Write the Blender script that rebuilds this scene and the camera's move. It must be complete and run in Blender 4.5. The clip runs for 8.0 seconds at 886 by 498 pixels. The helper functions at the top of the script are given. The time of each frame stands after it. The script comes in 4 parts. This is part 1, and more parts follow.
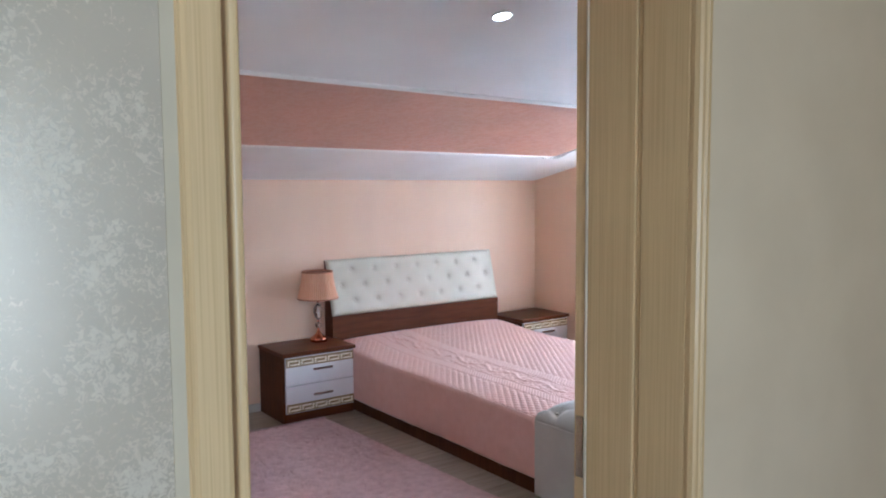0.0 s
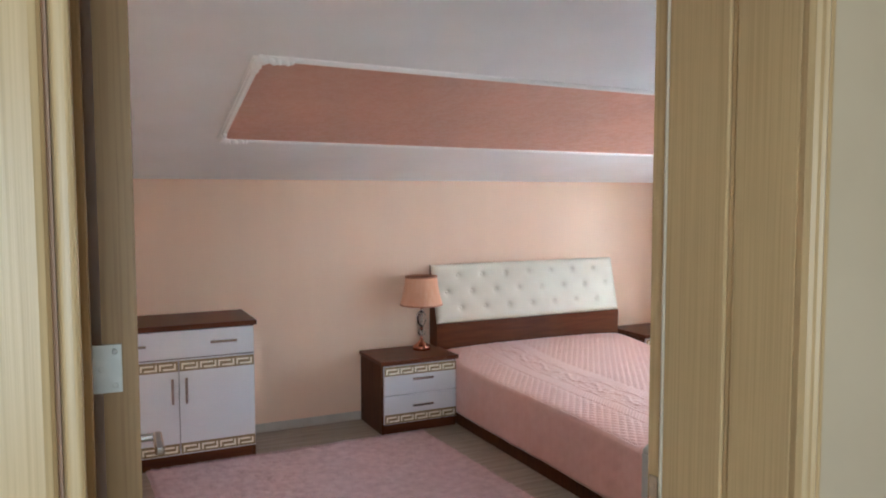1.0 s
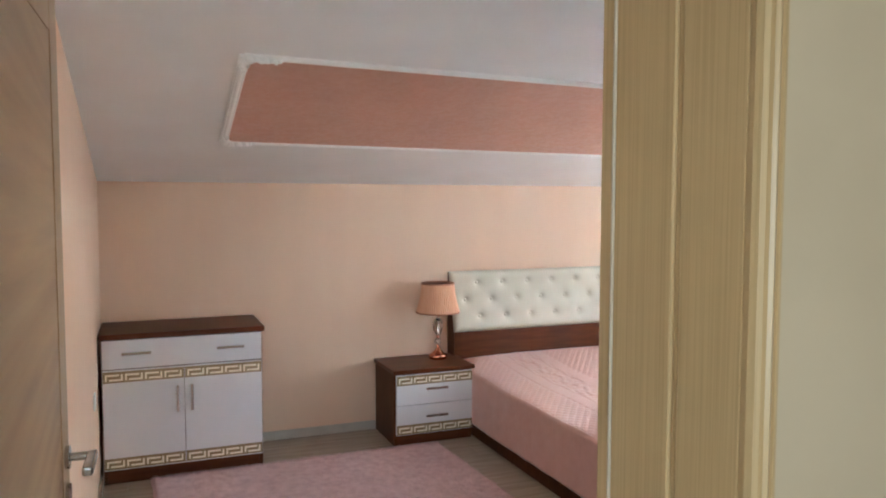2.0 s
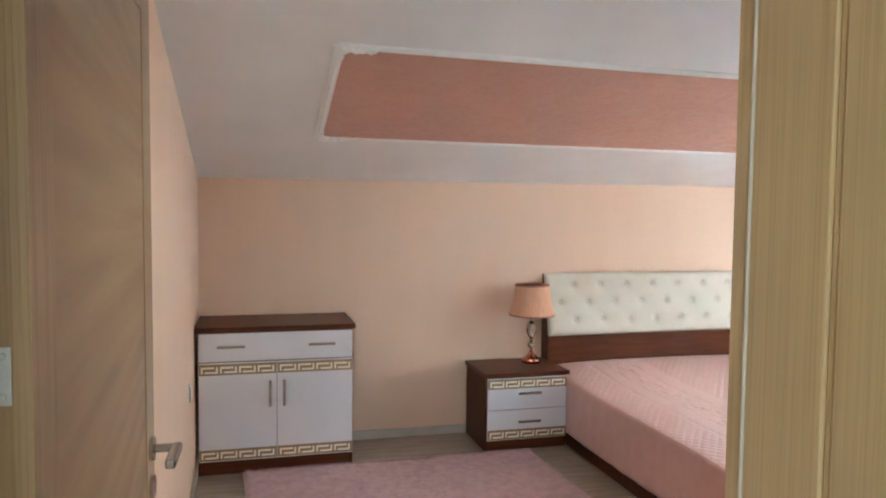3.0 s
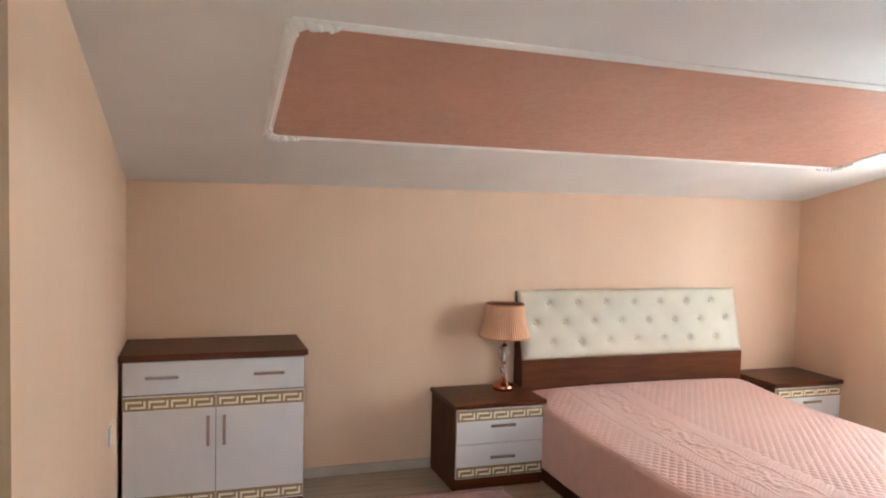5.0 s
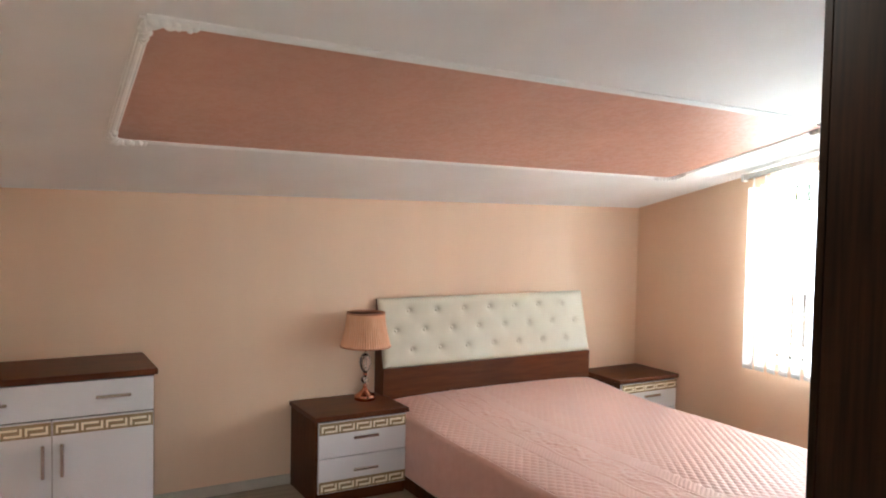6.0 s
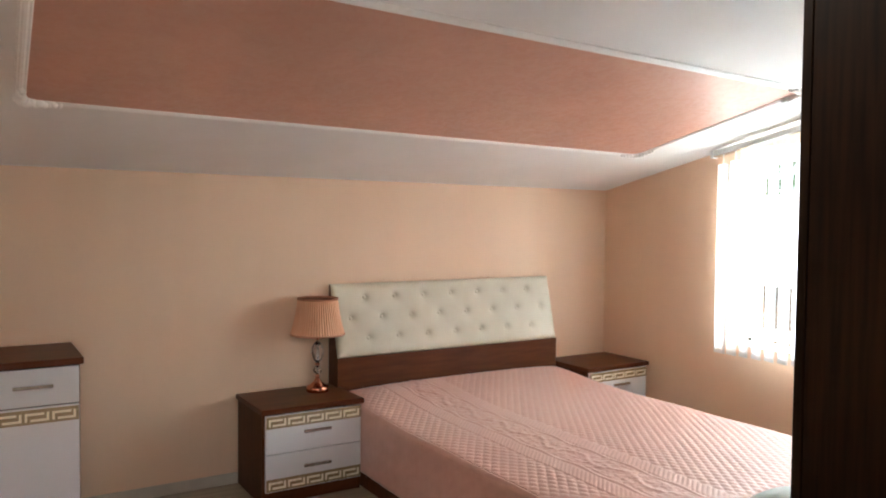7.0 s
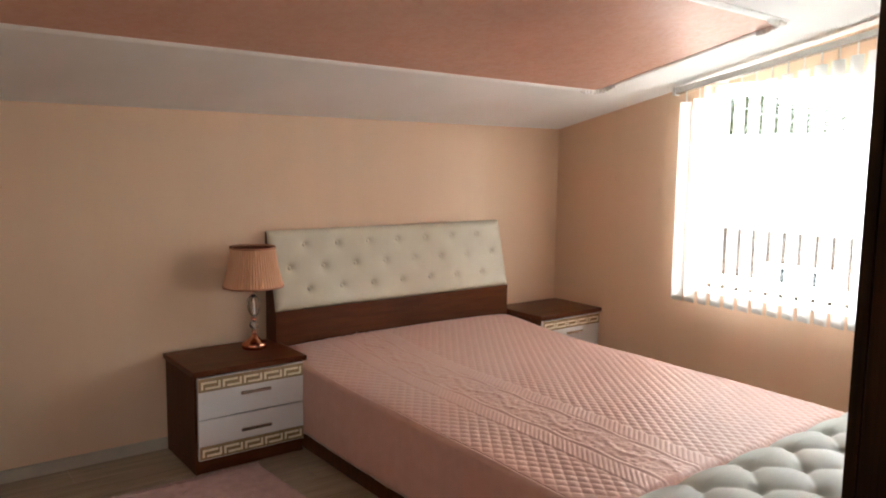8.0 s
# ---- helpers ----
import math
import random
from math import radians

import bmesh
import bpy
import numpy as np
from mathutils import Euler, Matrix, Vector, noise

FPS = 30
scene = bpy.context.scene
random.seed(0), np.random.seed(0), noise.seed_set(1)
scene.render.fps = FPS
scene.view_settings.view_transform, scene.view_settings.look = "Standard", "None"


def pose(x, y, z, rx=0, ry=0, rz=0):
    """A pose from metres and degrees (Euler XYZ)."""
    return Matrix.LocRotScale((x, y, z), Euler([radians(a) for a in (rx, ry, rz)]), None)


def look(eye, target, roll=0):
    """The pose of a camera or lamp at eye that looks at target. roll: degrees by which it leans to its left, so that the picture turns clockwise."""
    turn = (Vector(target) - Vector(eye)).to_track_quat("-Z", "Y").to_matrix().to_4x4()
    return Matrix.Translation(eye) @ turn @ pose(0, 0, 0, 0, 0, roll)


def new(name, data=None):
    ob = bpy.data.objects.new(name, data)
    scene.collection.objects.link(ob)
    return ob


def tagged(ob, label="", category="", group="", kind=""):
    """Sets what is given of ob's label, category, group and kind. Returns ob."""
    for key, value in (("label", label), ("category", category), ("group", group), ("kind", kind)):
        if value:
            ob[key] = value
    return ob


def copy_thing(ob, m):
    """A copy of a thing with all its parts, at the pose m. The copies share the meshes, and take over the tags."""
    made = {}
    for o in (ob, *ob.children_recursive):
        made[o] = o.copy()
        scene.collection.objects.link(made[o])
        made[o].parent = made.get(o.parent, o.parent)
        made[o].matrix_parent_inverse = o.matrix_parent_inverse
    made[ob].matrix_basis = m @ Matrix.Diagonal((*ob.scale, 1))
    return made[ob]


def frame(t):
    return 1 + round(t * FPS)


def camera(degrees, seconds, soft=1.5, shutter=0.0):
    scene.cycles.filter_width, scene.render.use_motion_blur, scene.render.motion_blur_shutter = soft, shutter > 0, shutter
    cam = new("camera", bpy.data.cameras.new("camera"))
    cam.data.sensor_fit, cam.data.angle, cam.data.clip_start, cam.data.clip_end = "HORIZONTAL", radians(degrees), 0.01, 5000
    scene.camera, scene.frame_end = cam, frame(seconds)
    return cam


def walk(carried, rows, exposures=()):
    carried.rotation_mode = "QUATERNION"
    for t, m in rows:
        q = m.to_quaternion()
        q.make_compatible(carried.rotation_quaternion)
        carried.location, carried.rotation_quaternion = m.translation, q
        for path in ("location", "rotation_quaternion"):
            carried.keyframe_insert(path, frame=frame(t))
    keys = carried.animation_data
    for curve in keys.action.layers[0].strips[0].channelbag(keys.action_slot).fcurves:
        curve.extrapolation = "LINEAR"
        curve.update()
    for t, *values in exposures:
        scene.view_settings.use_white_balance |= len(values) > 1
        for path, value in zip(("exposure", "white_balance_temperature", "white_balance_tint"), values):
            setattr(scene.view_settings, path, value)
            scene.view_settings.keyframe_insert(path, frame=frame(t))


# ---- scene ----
# The camera and its walk: from the hall through the doorway into the attic bedroom.
cam = camera(61.21, 8.0, soft=2.0)
PATH = [
    (0, (-0.384, -5.118, 1.591), (0.796, -3.511, 1.436), -0.40),
    (0.3, (-0.279, -5.087, 1.542), (0.748, -3.377, 1.404), -0.48),
    (0.5, (-0.202, -5.054, 1.540), (0.758, -3.305, 1.403), -0.50),
    (0.7, (-0.125, -5.008, 1.562), (0.797, -3.239, 1.420), -0.39),
    (1, (-0.021, -4.947, 1.568), (0.843, -3.149, 1.428), -0.10),
    (1.2, (0.051, -4.907, 1.562), (0.875, -3.091, 1.424), -0.15),
    (2.3, (0.271, -4.881, 1.569), (0.974, -3.013, 1.446), 0.35),
    (2.5, (0.281, -4.861, 1.567), (0.938, -2.976, 1.447), 0.50),
    (3, (0.270, -4.768, 1.532), (0.783, -2.839, 1.413), 0.60),
    (3.2, (0.266, -4.706, 1.505), (0.709, -2.759, 1.388), 0.56),
    (3.5, (0.262, -4.605, 1.508), (0.618, -2.641, 1.382), 0.80),
    (4, (0.305, -4.491, 1.500), (0.663, -2.527, 1.379), 0.90),
    (4.5, (0.370, -4.353, 1.541), (0.799, -2.403, 1.422), 1.00),
    (5, (0.330, -4.262, 1.558), (0.966, -2.368, 1.454), 1.30),
    (5.2, (0.297, -4.235, 1.564), (1.033, -2.378, 1.467), 1.37),
    (6.3, (0.278, -4.161, 1.575), (1.321, -2.455, 1.485), 1.13),
    (6.5, (0.313, -4.120, 1.563), (1.362, -2.419, 1.464), 1.20),
    (7, (0.481, -4.031, 1.440), (1.549, -2.341, 1.367), 0.60),
    (7.5, (0.553, -3.932, 1.403), (1.649, -2.260, 1.335), 0.50),
    (7.7, (0.584, -3.856, 1.416), (1.710, -2.205, 1.306), 0.51),
    (8, (0.594, -3.711, 1.451), (1.802, -2.134, 1.217), 0.80),
]
EXPOSURES = [(0.0, 1.40, 4740, 4), (1.0, 1.42, 5080, 0), (2.5, 1.54, 5240, -2), (3.5, 1.56, 5330, -3), (5.0, 1.53, 5740, 0), (6.5, 1.21, 5830, 0), (7.2, 1.05, 6050, 2), (8.0, 0.72, 6480, 5)]
walk(cam, [(t, look(eye, target, roll)) for t, eye, target, roll in PATH], EXPOSURES)

# ---------------------------------------------------------------- plan
EAST = 4.44          # bedroom: x 0 to EAST, y SOUTH to 0
SOUTH = -3.87        # bedroom face of the doorway wall
HALL = -4.19         # hall face of the doorway wall
KNEE = 1.68          # height of the low wall under the roof slope
RISE = 0.215         # rise of the roof slope per metre


def roof(y):
    return KNEE - RISE * y


# ---------------------------------------------------------------- world and light
world = bpy.data.worlds.new("sky")
scene.world = world
world.use_nodes = True
wn = world.node_tree
sky = wn.nodes.new("ShaderNodeTexSky")
sky.sky_type = "NISHITA"
sky.sun_disc = False
sky.sun_elevation, sky.sun_rotation = radians(41), radians(258)
wn.links.new(sky.outputs[0], wn.nodes["Background"].inputs[0])
wn.nodes["Background"].inputs[1].default_value = 0.12

sun_data = bpy.data.lights.new("sun", "SUN")
sun_data.energy, sun_data.angle, sun_data.color = 3.0, radians(0.6), (1.0, 0.95, 0.87)
sun = new("sun", sun_data)
sun.matrix_world = look((-18, -4, 16), (0, 0, 0))


def area_lamp(name, eye, target, w, h, watts, colour):
    d = bpy.data.lights.new(name, "AREA")
    d.shape, d.size, d.size_y, d.energy, d.color = "RECTANGLE", w, h, watts, colour
    ob = new(name, d)
    ob.matrix_world = look(eye, target)
    return ob


area_lamp("window_daylight", (6.3, -2.75, 2.1), (4.4, -2.35, 1.35), 2.8, 1.9, 410, (0.95, 0.97, 1.0))
area_lamp("hall_daylight", (-0.6, -7.1, 1.3), (-0.2, -4.2, 1.2), 1.1, 1.35, 14.0, (0.98, 0.975, 0.965))

spot_data = bpy.data.lights.new("downlight_beam", "SPOT")
spot_data.energy, spot_data.spot_size, spot_data.shadow_soft_size, spot_data.color = 8, radians(150), 0.03, (1.0, 0.95, 0.88)
spot = new("downlight_beam", spot_data)
spot.matrix_world = look((1.61, -2.81, roof(-2.81) - 0.02), (1.61, -2.81, 0))

# ---------------------------------------------------------------- materials


def lin(r, g, b):
    """Linear colour from 0-255 values."""
    f = lambda c: c / 12.92 if c <= 0.04045 else ((c + 0.055) / 1.055) ** 2.4
    return (f(r / 255), f(g / 255), f(b / 255), 1.0)


def shader(name, colour, rough=0.5, metal=0.0, second=None, grain=(8, 8, 8), detail=6.0, spread=(0.35, 0.65), bump=0.0, bump_scale=None,
           rough_var=0.0, coat=0.0, rnd=0.0, blotch=0.0):
    """A procedural surface: two colours mixed by noise of a given grain, blotches at a larger scale, fine relief."""
    m = bpy.data.materials.new(name)
    m.use_nodes = True
    nt = m.node_tree
    n, l = nt.nodes, nt.links
    b = n["Principled BSDF"]
    b.inputs["Roughness"].default_value = rough
    b.inputs["Metallic"].default_value = metal
    b.inputs["Coat Weight"].default_value = coat
    b.inputs["Coat Roughness"].default_value = 0.08
    tc = n.new("ShaderNodeTexCoord")
    mp = n.new("ShaderNodeMapping")
    mp.inputs["Scale"].default_value = grain
    l.new(tc.outputs["Object"], mp.inputs[0])
    noise_node = n.new("ShaderNodeTexNoise")
    noise_node.inputs["Scale"].default_value = 1.0
    noise_node.inputs["Detail"].default_value = detail
    l.new(mp.outputs[0], noise_node.inputs["Vector"])
    ramp = n.new("ShaderNodeValToRGB")
    ramp.color_ramp.elements[0].position, ramp.color_ramp.elements[1].position = spread
    ramp.color_ramp.elements[0].color = colour
    ramp.color_ramp.elements[1].color = second or colour
    l.new(noise_node.outputs["Fac"], ramp.inputs[0])
    out = ramp.outputs[0]
    if rnd or blotch:
        hsv = n.new("ShaderNodeHueSaturation")
        l.new(out, hsv.inputs["Color"])
        big = n.new("ShaderNodeTexNoise")
        big.inputs["Scale"].default_value = 1.7
        big.inputs["Detail"].default_value = 3.0
        l.new(tc.outputs["Object"], big.inputs["Vector"])
        scale = n.new("ShaderNodeMapRange")
        scale.inputs["From Min"].default_value, scale.inputs["From Max"].default_value = 0.3, 0.7
        scale.inputs["To Min"].default_value, scale.inputs["To Max"].default_value = 1 - blotch, 1 + blotch
        l.new(big.outputs["Fac"], scale.inputs[0])
        value = scale.outputs[0]
        if rnd:
            info = n.new("ShaderNodeObjectInfo")
            span = n.new("ShaderNodeMapRange")
            span.inputs["To Min"].default_value, span.inputs["To Max"].default_value = 1 - rnd, 1 + rnd
            l.new(info.outputs["Random"], span.inputs[0])
            mul = n.new("ShaderNodeMath")
            mul.operation = "MULTIPLY"
            l.new(value, mul.inputs[0])
            l.new(span.outputs[0], mul.inputs[1])
            value = mul.outputs[0]
        l.new(value, hsv.inputs["Value"])
        out = hsv.outputs[0]
    l.new(out, b.inputs["Base Color"])
    if rough_var:
        rr = n.new("ShaderNodeMapRange")
        rr.inputs["From Min"].default_value, rr.inputs["From Max"].default_value = 0.3, 0.7
        rr.inputs["To Min"].default_value, rr.inputs["To Max"].default_value = max(0.02, rough - rough_var), min(1, rough + rough_var)
        l.new(noise_node.outputs["Fac"], rr.inputs[0])
        l.new(rr.outputs[0], b.inputs["Roughness"])
    if bump:
        src = noise_node
        if bump_scale:
            src = n.new("ShaderNodeTexNoise")
            src.inputs["Scale"].default_value = bump_scale
            src.inputs["Detail"].default_value = 4.0
            l.new(tc.outputs["Object"], src.inputs["Vector"])
        bp = n.new("ShaderNodeBump")
        bp.inputs["Strength"].default_value = bump
        bp.inputs["Distance"].default_value = 0.004
        l.new(src.outputs["Fac"], bp.inputs["Height"])
        l.new(bp.outputs[0], b.inputs["Normal"])
    return m


PEACH = shader("peach_wallpaper", lin(240, 206, 175), 0.6, 0, lin(238, 203.5, 172.5), (7, 7, 0.7), bump=0.08, bump_scale=220, blotch=0.015)
WHITE_CEILING = shader("ceiling_paint", lin(243, 240, 236), 0.7, 0, lin(240, 236, 231), (3, 3, 3), bump=0.05, bump_scale=120, blotch=0.02)
MOULD_WHITE = shader("moulding_white", lin(250, 248, 244), 0.35, 0, lin(246, 243, 238), (40, 40, 40), bump=0.05)
OAK = shader("light_oak_veneer", lin(219, 192, 143), 0.34, 0, lin(192, 161, 112), (300, 300, 2.5), 4, (0.42, 0.92), bump=0.08, blotch=0.05)
# Oak darkened by hand: the shade on the hinge-side edges is in the colour.
OAK_EDGE_SHADED = shader("oak_edge_shaded", lin(186, 155, 108), 0.45, 0, lin(162, 130, 86), (230, 230, 4), 5, (0.48, 0.85), bump=0.15, blotch=0.06)
OAK_STILE = shader("oak_door_stile", lin(168, 137, 100), 0.4, 0, lin(148, 116, 81), (120, 120, 3), 5, (0.4, 0.75), bump=0.1, blotch=0.05)
WALNUT = shader("walnut_laminate", lin(101, 54, 26), 0.4, 0, lin(82, 42, 19), (4, 40, 40), 6, (0.35, 0.7), bump=0.05, blotch=0.06)
WALNUT_UP = shader("walnut_laminate_upright", lin(94, 53, 25), 0.5, 0, lin(68, 37, 15), (60, 60, 4), 6, (0.35, 0.7), bump=0.05, blotch=0.06)
WENGE = shader("wenge_wardrobe", lin(54, 33, 15), 0.55, 0, lin(31, 18, 7), (70, 70, 3), 6, (0.35, 0.7), bump=0.06, blotch=0.06)
GLOSS_WHITE = shader("white_gloss_front", lin(238, 236, 238), 0.12, 0, lin(232, 230, 232), (2, 2, 2), coat=0.5)
CHAMPAGNE = shader("champagne_metal_strip", lin(206, 184, 144), 0.24, 0.5, lin(196, 172, 132), (20, 20, 60))
KEY_CREAM = shader("cream_key_relief", lin(246, 238, 216), 0.25, 0.0, lin(242, 232, 206), (30, 30, 30))
STEEL = shader("brushed_steel", lin(206, 204, 200), 0.26, 1.0, lin(190, 188, 184), (60, 10, 10))
ZINC = shader("zinc_plated_steel", lin(218, 218, 212), 0.4, 0.35, lin(206, 206, 200), (40, 40, 40))
CHROME = shader("satin_nickel", lin(200, 196, 190), 0.2, 1.0, lin(186, 182, 176), (30, 30, 30))
COPPER = shader("rose_gold_metal", lin(230, 160, 128), 0.16, 1.0, lin(220, 148, 116), (30, 30, 30))
LEATHER = shader("white_leatherette", lin(220, 211, 190), 0.45, 0, lin(214, 204, 182), (6, 6, 6), bump=0.12, bump_scale=260, blotch=0.02)
BENCH_WHITE = shader("white_soft_leatherette", lin(204, 203, 195), 0.5, 0, lin(196, 195, 187), (6, 6, 6), bump=0.1, bump_scale=180, blotch=0.02)
SATIN = shader("pink_satin_quilt", lin(232, 187, 174), 0.33, 0, lin(228, 181, 167), (20, 20, 20), bump=0.06, bump_scale=400, blotch=0.03)
SHADE_CLOTH = shader("salmon_pleated_cloth", lin(252, 204, 166), 0.75, 0, lin(248, 194, 154), (60, 60, 8), bump=0.1)
TRIM_CLOTH = shader("copper_braid", lin(206, 142, 110), 0.6, 0, lin(190, 124, 94), (90, 90, 90))
RUG_PINK = shader("pink_rug_pile", lin(198, 164, 164), 0.95, 0, lin(222, 192, 191), (20, 20, 20), 9, (0.25, 0.75), blotch=0.05, bump=0.3, bump_scale=120)
LAMINATE = shader("grey_oak_laminate", lin(186, 170, 152), 0.35, 0, lin(158, 141, 122), (26, 2.4, 26), 7, (0.35, 0.72), bump=0.06, rnd=0.07, blotch=0.05)
BASE_WHITE = shader("pale_skirting", lin(204, 190, 174), 0.45, 0, lin(194, 180, 164), (10, 10, 10))
HALL_CREAM = shader("hall_cream_paint", lin(224, 206, 174), 0.65, 0, lin(218, 200, 168), (4, 4, 4), bump=0.06, bump_scale=150, blotch=0.02)
RUBBER_PALE = shader("pale_rubber_seal", lin(226, 214, 190), 0.5, 0, lin(216, 204, 180), (20, 20, 20))
# Near-black colour that paints the shade in the hinge-side gap.
BLACK_GAP = shader("dark_gap_shade", lin(52, 38, 28), 0.6, 0, lin(62, 46, 34), (20, 20, 20))
PVC = shader("white_pvc_window", lin(238, 238, 238), 0.3, 0, lin(232, 232, 232), (5, 5, 5))
PLASTIC = shader("white_plastic", lin(236, 234, 230), 0.3, 0, lin(230, 228, 224), (8, 8, 8))
CAULK = shader("filler_strip", lin(202, 190, 162), 0.6, 0, lin(192, 180, 152), (12, 12, 3), bump=0.2, bump_scale=60)

SATIN.node_tree.nodes["Principled BSDF"].inputs["Sheen Weight"].default_value = 0.5
SATIN.node_tree.nodes["Principled BSDF"].inputs["Sheen Roughness"].default_value = 0.35
for m, level in ((WALNUT, 0.25), (WALNUT_UP, 0.2), (WENGE, 0.15)):
    m.node_tree.nodes["Principled BSDF"].inputs["Specular IOR Level"].default_value = level


def plaster_silver():
    """Decorative hall plaster: glossy pearl ground with raised matte flecks in loose drifts."""
    m = shader("silver_fleck_plaster", lin(188, 176, 154), 0.3, 0.15, lin(195, 184, 163), (3, 3, 3), blotch=0.06)
    nt = m.node_tree
    n, l = nt.nodes, nt.links
    b = n["Principled BSDF"]
    tc = n.new("ShaderNodeTexCoord")
    fine = n.new("ShaderNodeTexNoise")
    fine.inputs["Scale"].default_value, fine.inputs["Detail"].default_value, fine.inputs["Roughness"].default_value = 105, 8, 0.72
    fine.inputs["Distortion"].default_value = 1.2
    drift = n.new("ShaderNodeTexNoise")
    drift.inputs["Scale"].default_value, drift.inputs["Detail"].default_value = 11, 6
    l.new(tc.outputs["Object"], fine.inputs["Vector"])
    l.new(tc.outputs["Object"], drift.inputs["Vector"])
    add = n.new("ShaderNodeMath")
    add.operation = "MULTIPLY_ADD"
    add.inputs[1].default_value = 0.55
    l.new(drift.outputs["Fac"], add.inputs[0])
    l.new(fine.outputs["Fac"], add.inputs[2])
    mask = n.new("ShaderNodeMapRange")
    mask.inputs["From Min"].default_value, mask.inputs["From Max"].default_value = 0.83, 0.98
    l.new(add.outputs[0], mask.inputs[0])
    old = b.inputs["Base Color"].links[0].from_socket
    mix = n.new("ShaderNodeMix")
    mix.data_type = "RGBA"
    mix.inputs["B"].default_value = lin(207, 198, 177)
    l.new(mask.outputs[0], mix.inputs["Factor"])
    l.new(old, mix.inputs["A"])
    l.new(mix.outputs["Result"], b.inputs["Base Color"])
    rough = n.new("ShaderNodeMapRange")
    rough.inputs["To Min"].default_value, rough.inputs["To Max"].default_value = 0.27, 0.62
    l.new(mask.outputs[0], rough.inputs[0])
    l.new(rough.outputs[0], b.inputs["Roughness"])
    bp = n.new("ShaderNodeBump")
    bp.inputs["Strength"].default_value, bp.inputs["Distance"].default_value = 0.10, 0.002
    l.new(add.outputs[0], bp.inputs["Height"])
    l.new(bp.outputs[0], b.inputs["Normal"])
    return m


SILVER_PLASTER = plaster_silver()


def plaster_pink():
    """Pink pearl plaster: a satin ground with trowelled flakes that catch light coming along the ceiling."""
    m = shader("pink_pearl_plaster", lin(205, 154, 132), 0.4, 0.15, lin(209, 160, 138), (9, 12, 9), spread=(0.3, 0.7), blotch=0.06)
    n, l = m.node_tree.nodes, m.node_tree.links
    b = n["Principled BSDF"]
    tc, flake = n.new("ShaderNodeTexCoord"), n.new("ShaderNodeTexNoise")
    flake.inputs["Scale"].default_value, flake.inputs["Detail"].default_value, flake.inputs["Distortion"].default_value = 26, 7, 1.0
    l.new(tc.outputs["Object"], flake.inputs["Vector"])
    rough = n.new("ShaderNodeMapRange")
    rough.inputs["From Min"].default_value, rough.inputs["From Max"].default_value = 0.42, 0.6
    rough.inputs["To Min"].default_value, rough.inputs["To Max"].default_value = 0.33, 0.48
    l.new(flake.outputs["Fac"], rough.inputs[0])
    l.new(rough.outputs[0], b.inputs["Roughness"])
    bp = n.new("ShaderNodeBump")
    bp.inputs["Strength"].default_value, bp.inputs["Distance"].default_value = 0.018, 0.004
    l.new(flake.outputs["Fac"], bp.inputs["Height"])
    l.new(bp.outputs[0], b.inputs["Normal"])
    return m


PINK_PLASTER = plaster_pink()


def fan_veneer():
    """Door veneer whose grain fans out from a point beyond the lock side, flat at eye height and steeper above and below."""
    m = shader("oak_door_panel", lin(171, 138, 99), 0.4, 0, lin(146, 113, 77), (1, 1, 1), 4, (0.34, 0.72), bump=0.06, blotch=0.05)
    n, l = m.node_tree.nodes, m.node_tree.links
    tc = n.new("ShaderNodeTexCoord")
    axes = n.new("ShaderNodeSeparateXYZ")
    l.new(tc.outputs["Object"], axes.inputs[0])
    rise, run, slope = n.new("ShaderNodeMath"), n.new("ShaderNodeMath"), n.new("ShaderNodeMath")
    rise.operation, run.operation, slope.operation = "SUBTRACT", "SUBTRACT", "DIVIDE"
    rise.inputs[1].default_value = 1.50
    run.inputs[0].default_value = 2.1
    l.new(axes.outputs["Z"], rise.inputs[0])
    l.new(axes.outputs["Y"], run.inputs[1])
    l.new(rise.outputs[0], slope.inputs[0])
    l.new(run.outputs[0], slope.inputs[1])
    join, stretch = n.new("ShaderNodeCombineXYZ"), n.new("ShaderNodeVectorMath")
    l.new(slope.outputs[0], join.inputs[0])
    l.new(run.outputs[0], join.inputs[1])
    stretch.operation = "MULTIPLY"
    stretch.inputs[1].default_value = (26, 1.3, 1)
    l.new(join.outputs[0], stretch.inputs[0])
    for node in [x for x in n if x.bl_idname == "ShaderNodeTexNoise" and x.inputs["Scale"].default_value == 1.0]:
        l.new(stretch.outputs[0], node.inputs["Vector"])
    return m


OAK_FACE = fan_veneer()


def thin_cloth(m, share):
    """Lets part of the light pass through a thin cloth."""
    n, l = m.node_tree.nodes, m.node_tree.links
    b = n["Principled BSDF"]
    t, mix = n.new("ShaderNodeBsdfTranslucent"), n.new("ShaderNodeMixShader")
    l.new(b.inputs["Base Color"].links[0].from_socket, t.inputs[0])
    mix.inputs[0].default_value = share
    l.new(b.outputs[0], mix.inputs[1])
    l.new(t.outputs[0], mix.inputs[2])
    l.new(mix.outputs[0], n["Material Output"].inputs[0])


thin_cloth(SHADE_CLOTH, 0.18)


def glass_mat(name, rough=0.0, tint=(1, 1, 1, 1)):
    m = bpy.data.materials.new(name)
    m.use_nodes = True
    b = m.node_tree.nodes["Principled BSDF"]
    b.inputs["Base Color"].default_value = tint
    b.inputs["Transmission Weight"].default_value = 1.0
    b.inputs["Roughness"].default_value = rough
    b.inputs["IOR"].default_value = 1.48
    return m


GLASS = glass_mat("clear_glass")
CRYSTAL = glass_mat("lamp_crystal", 0.0, (1, 1, 1, 1))


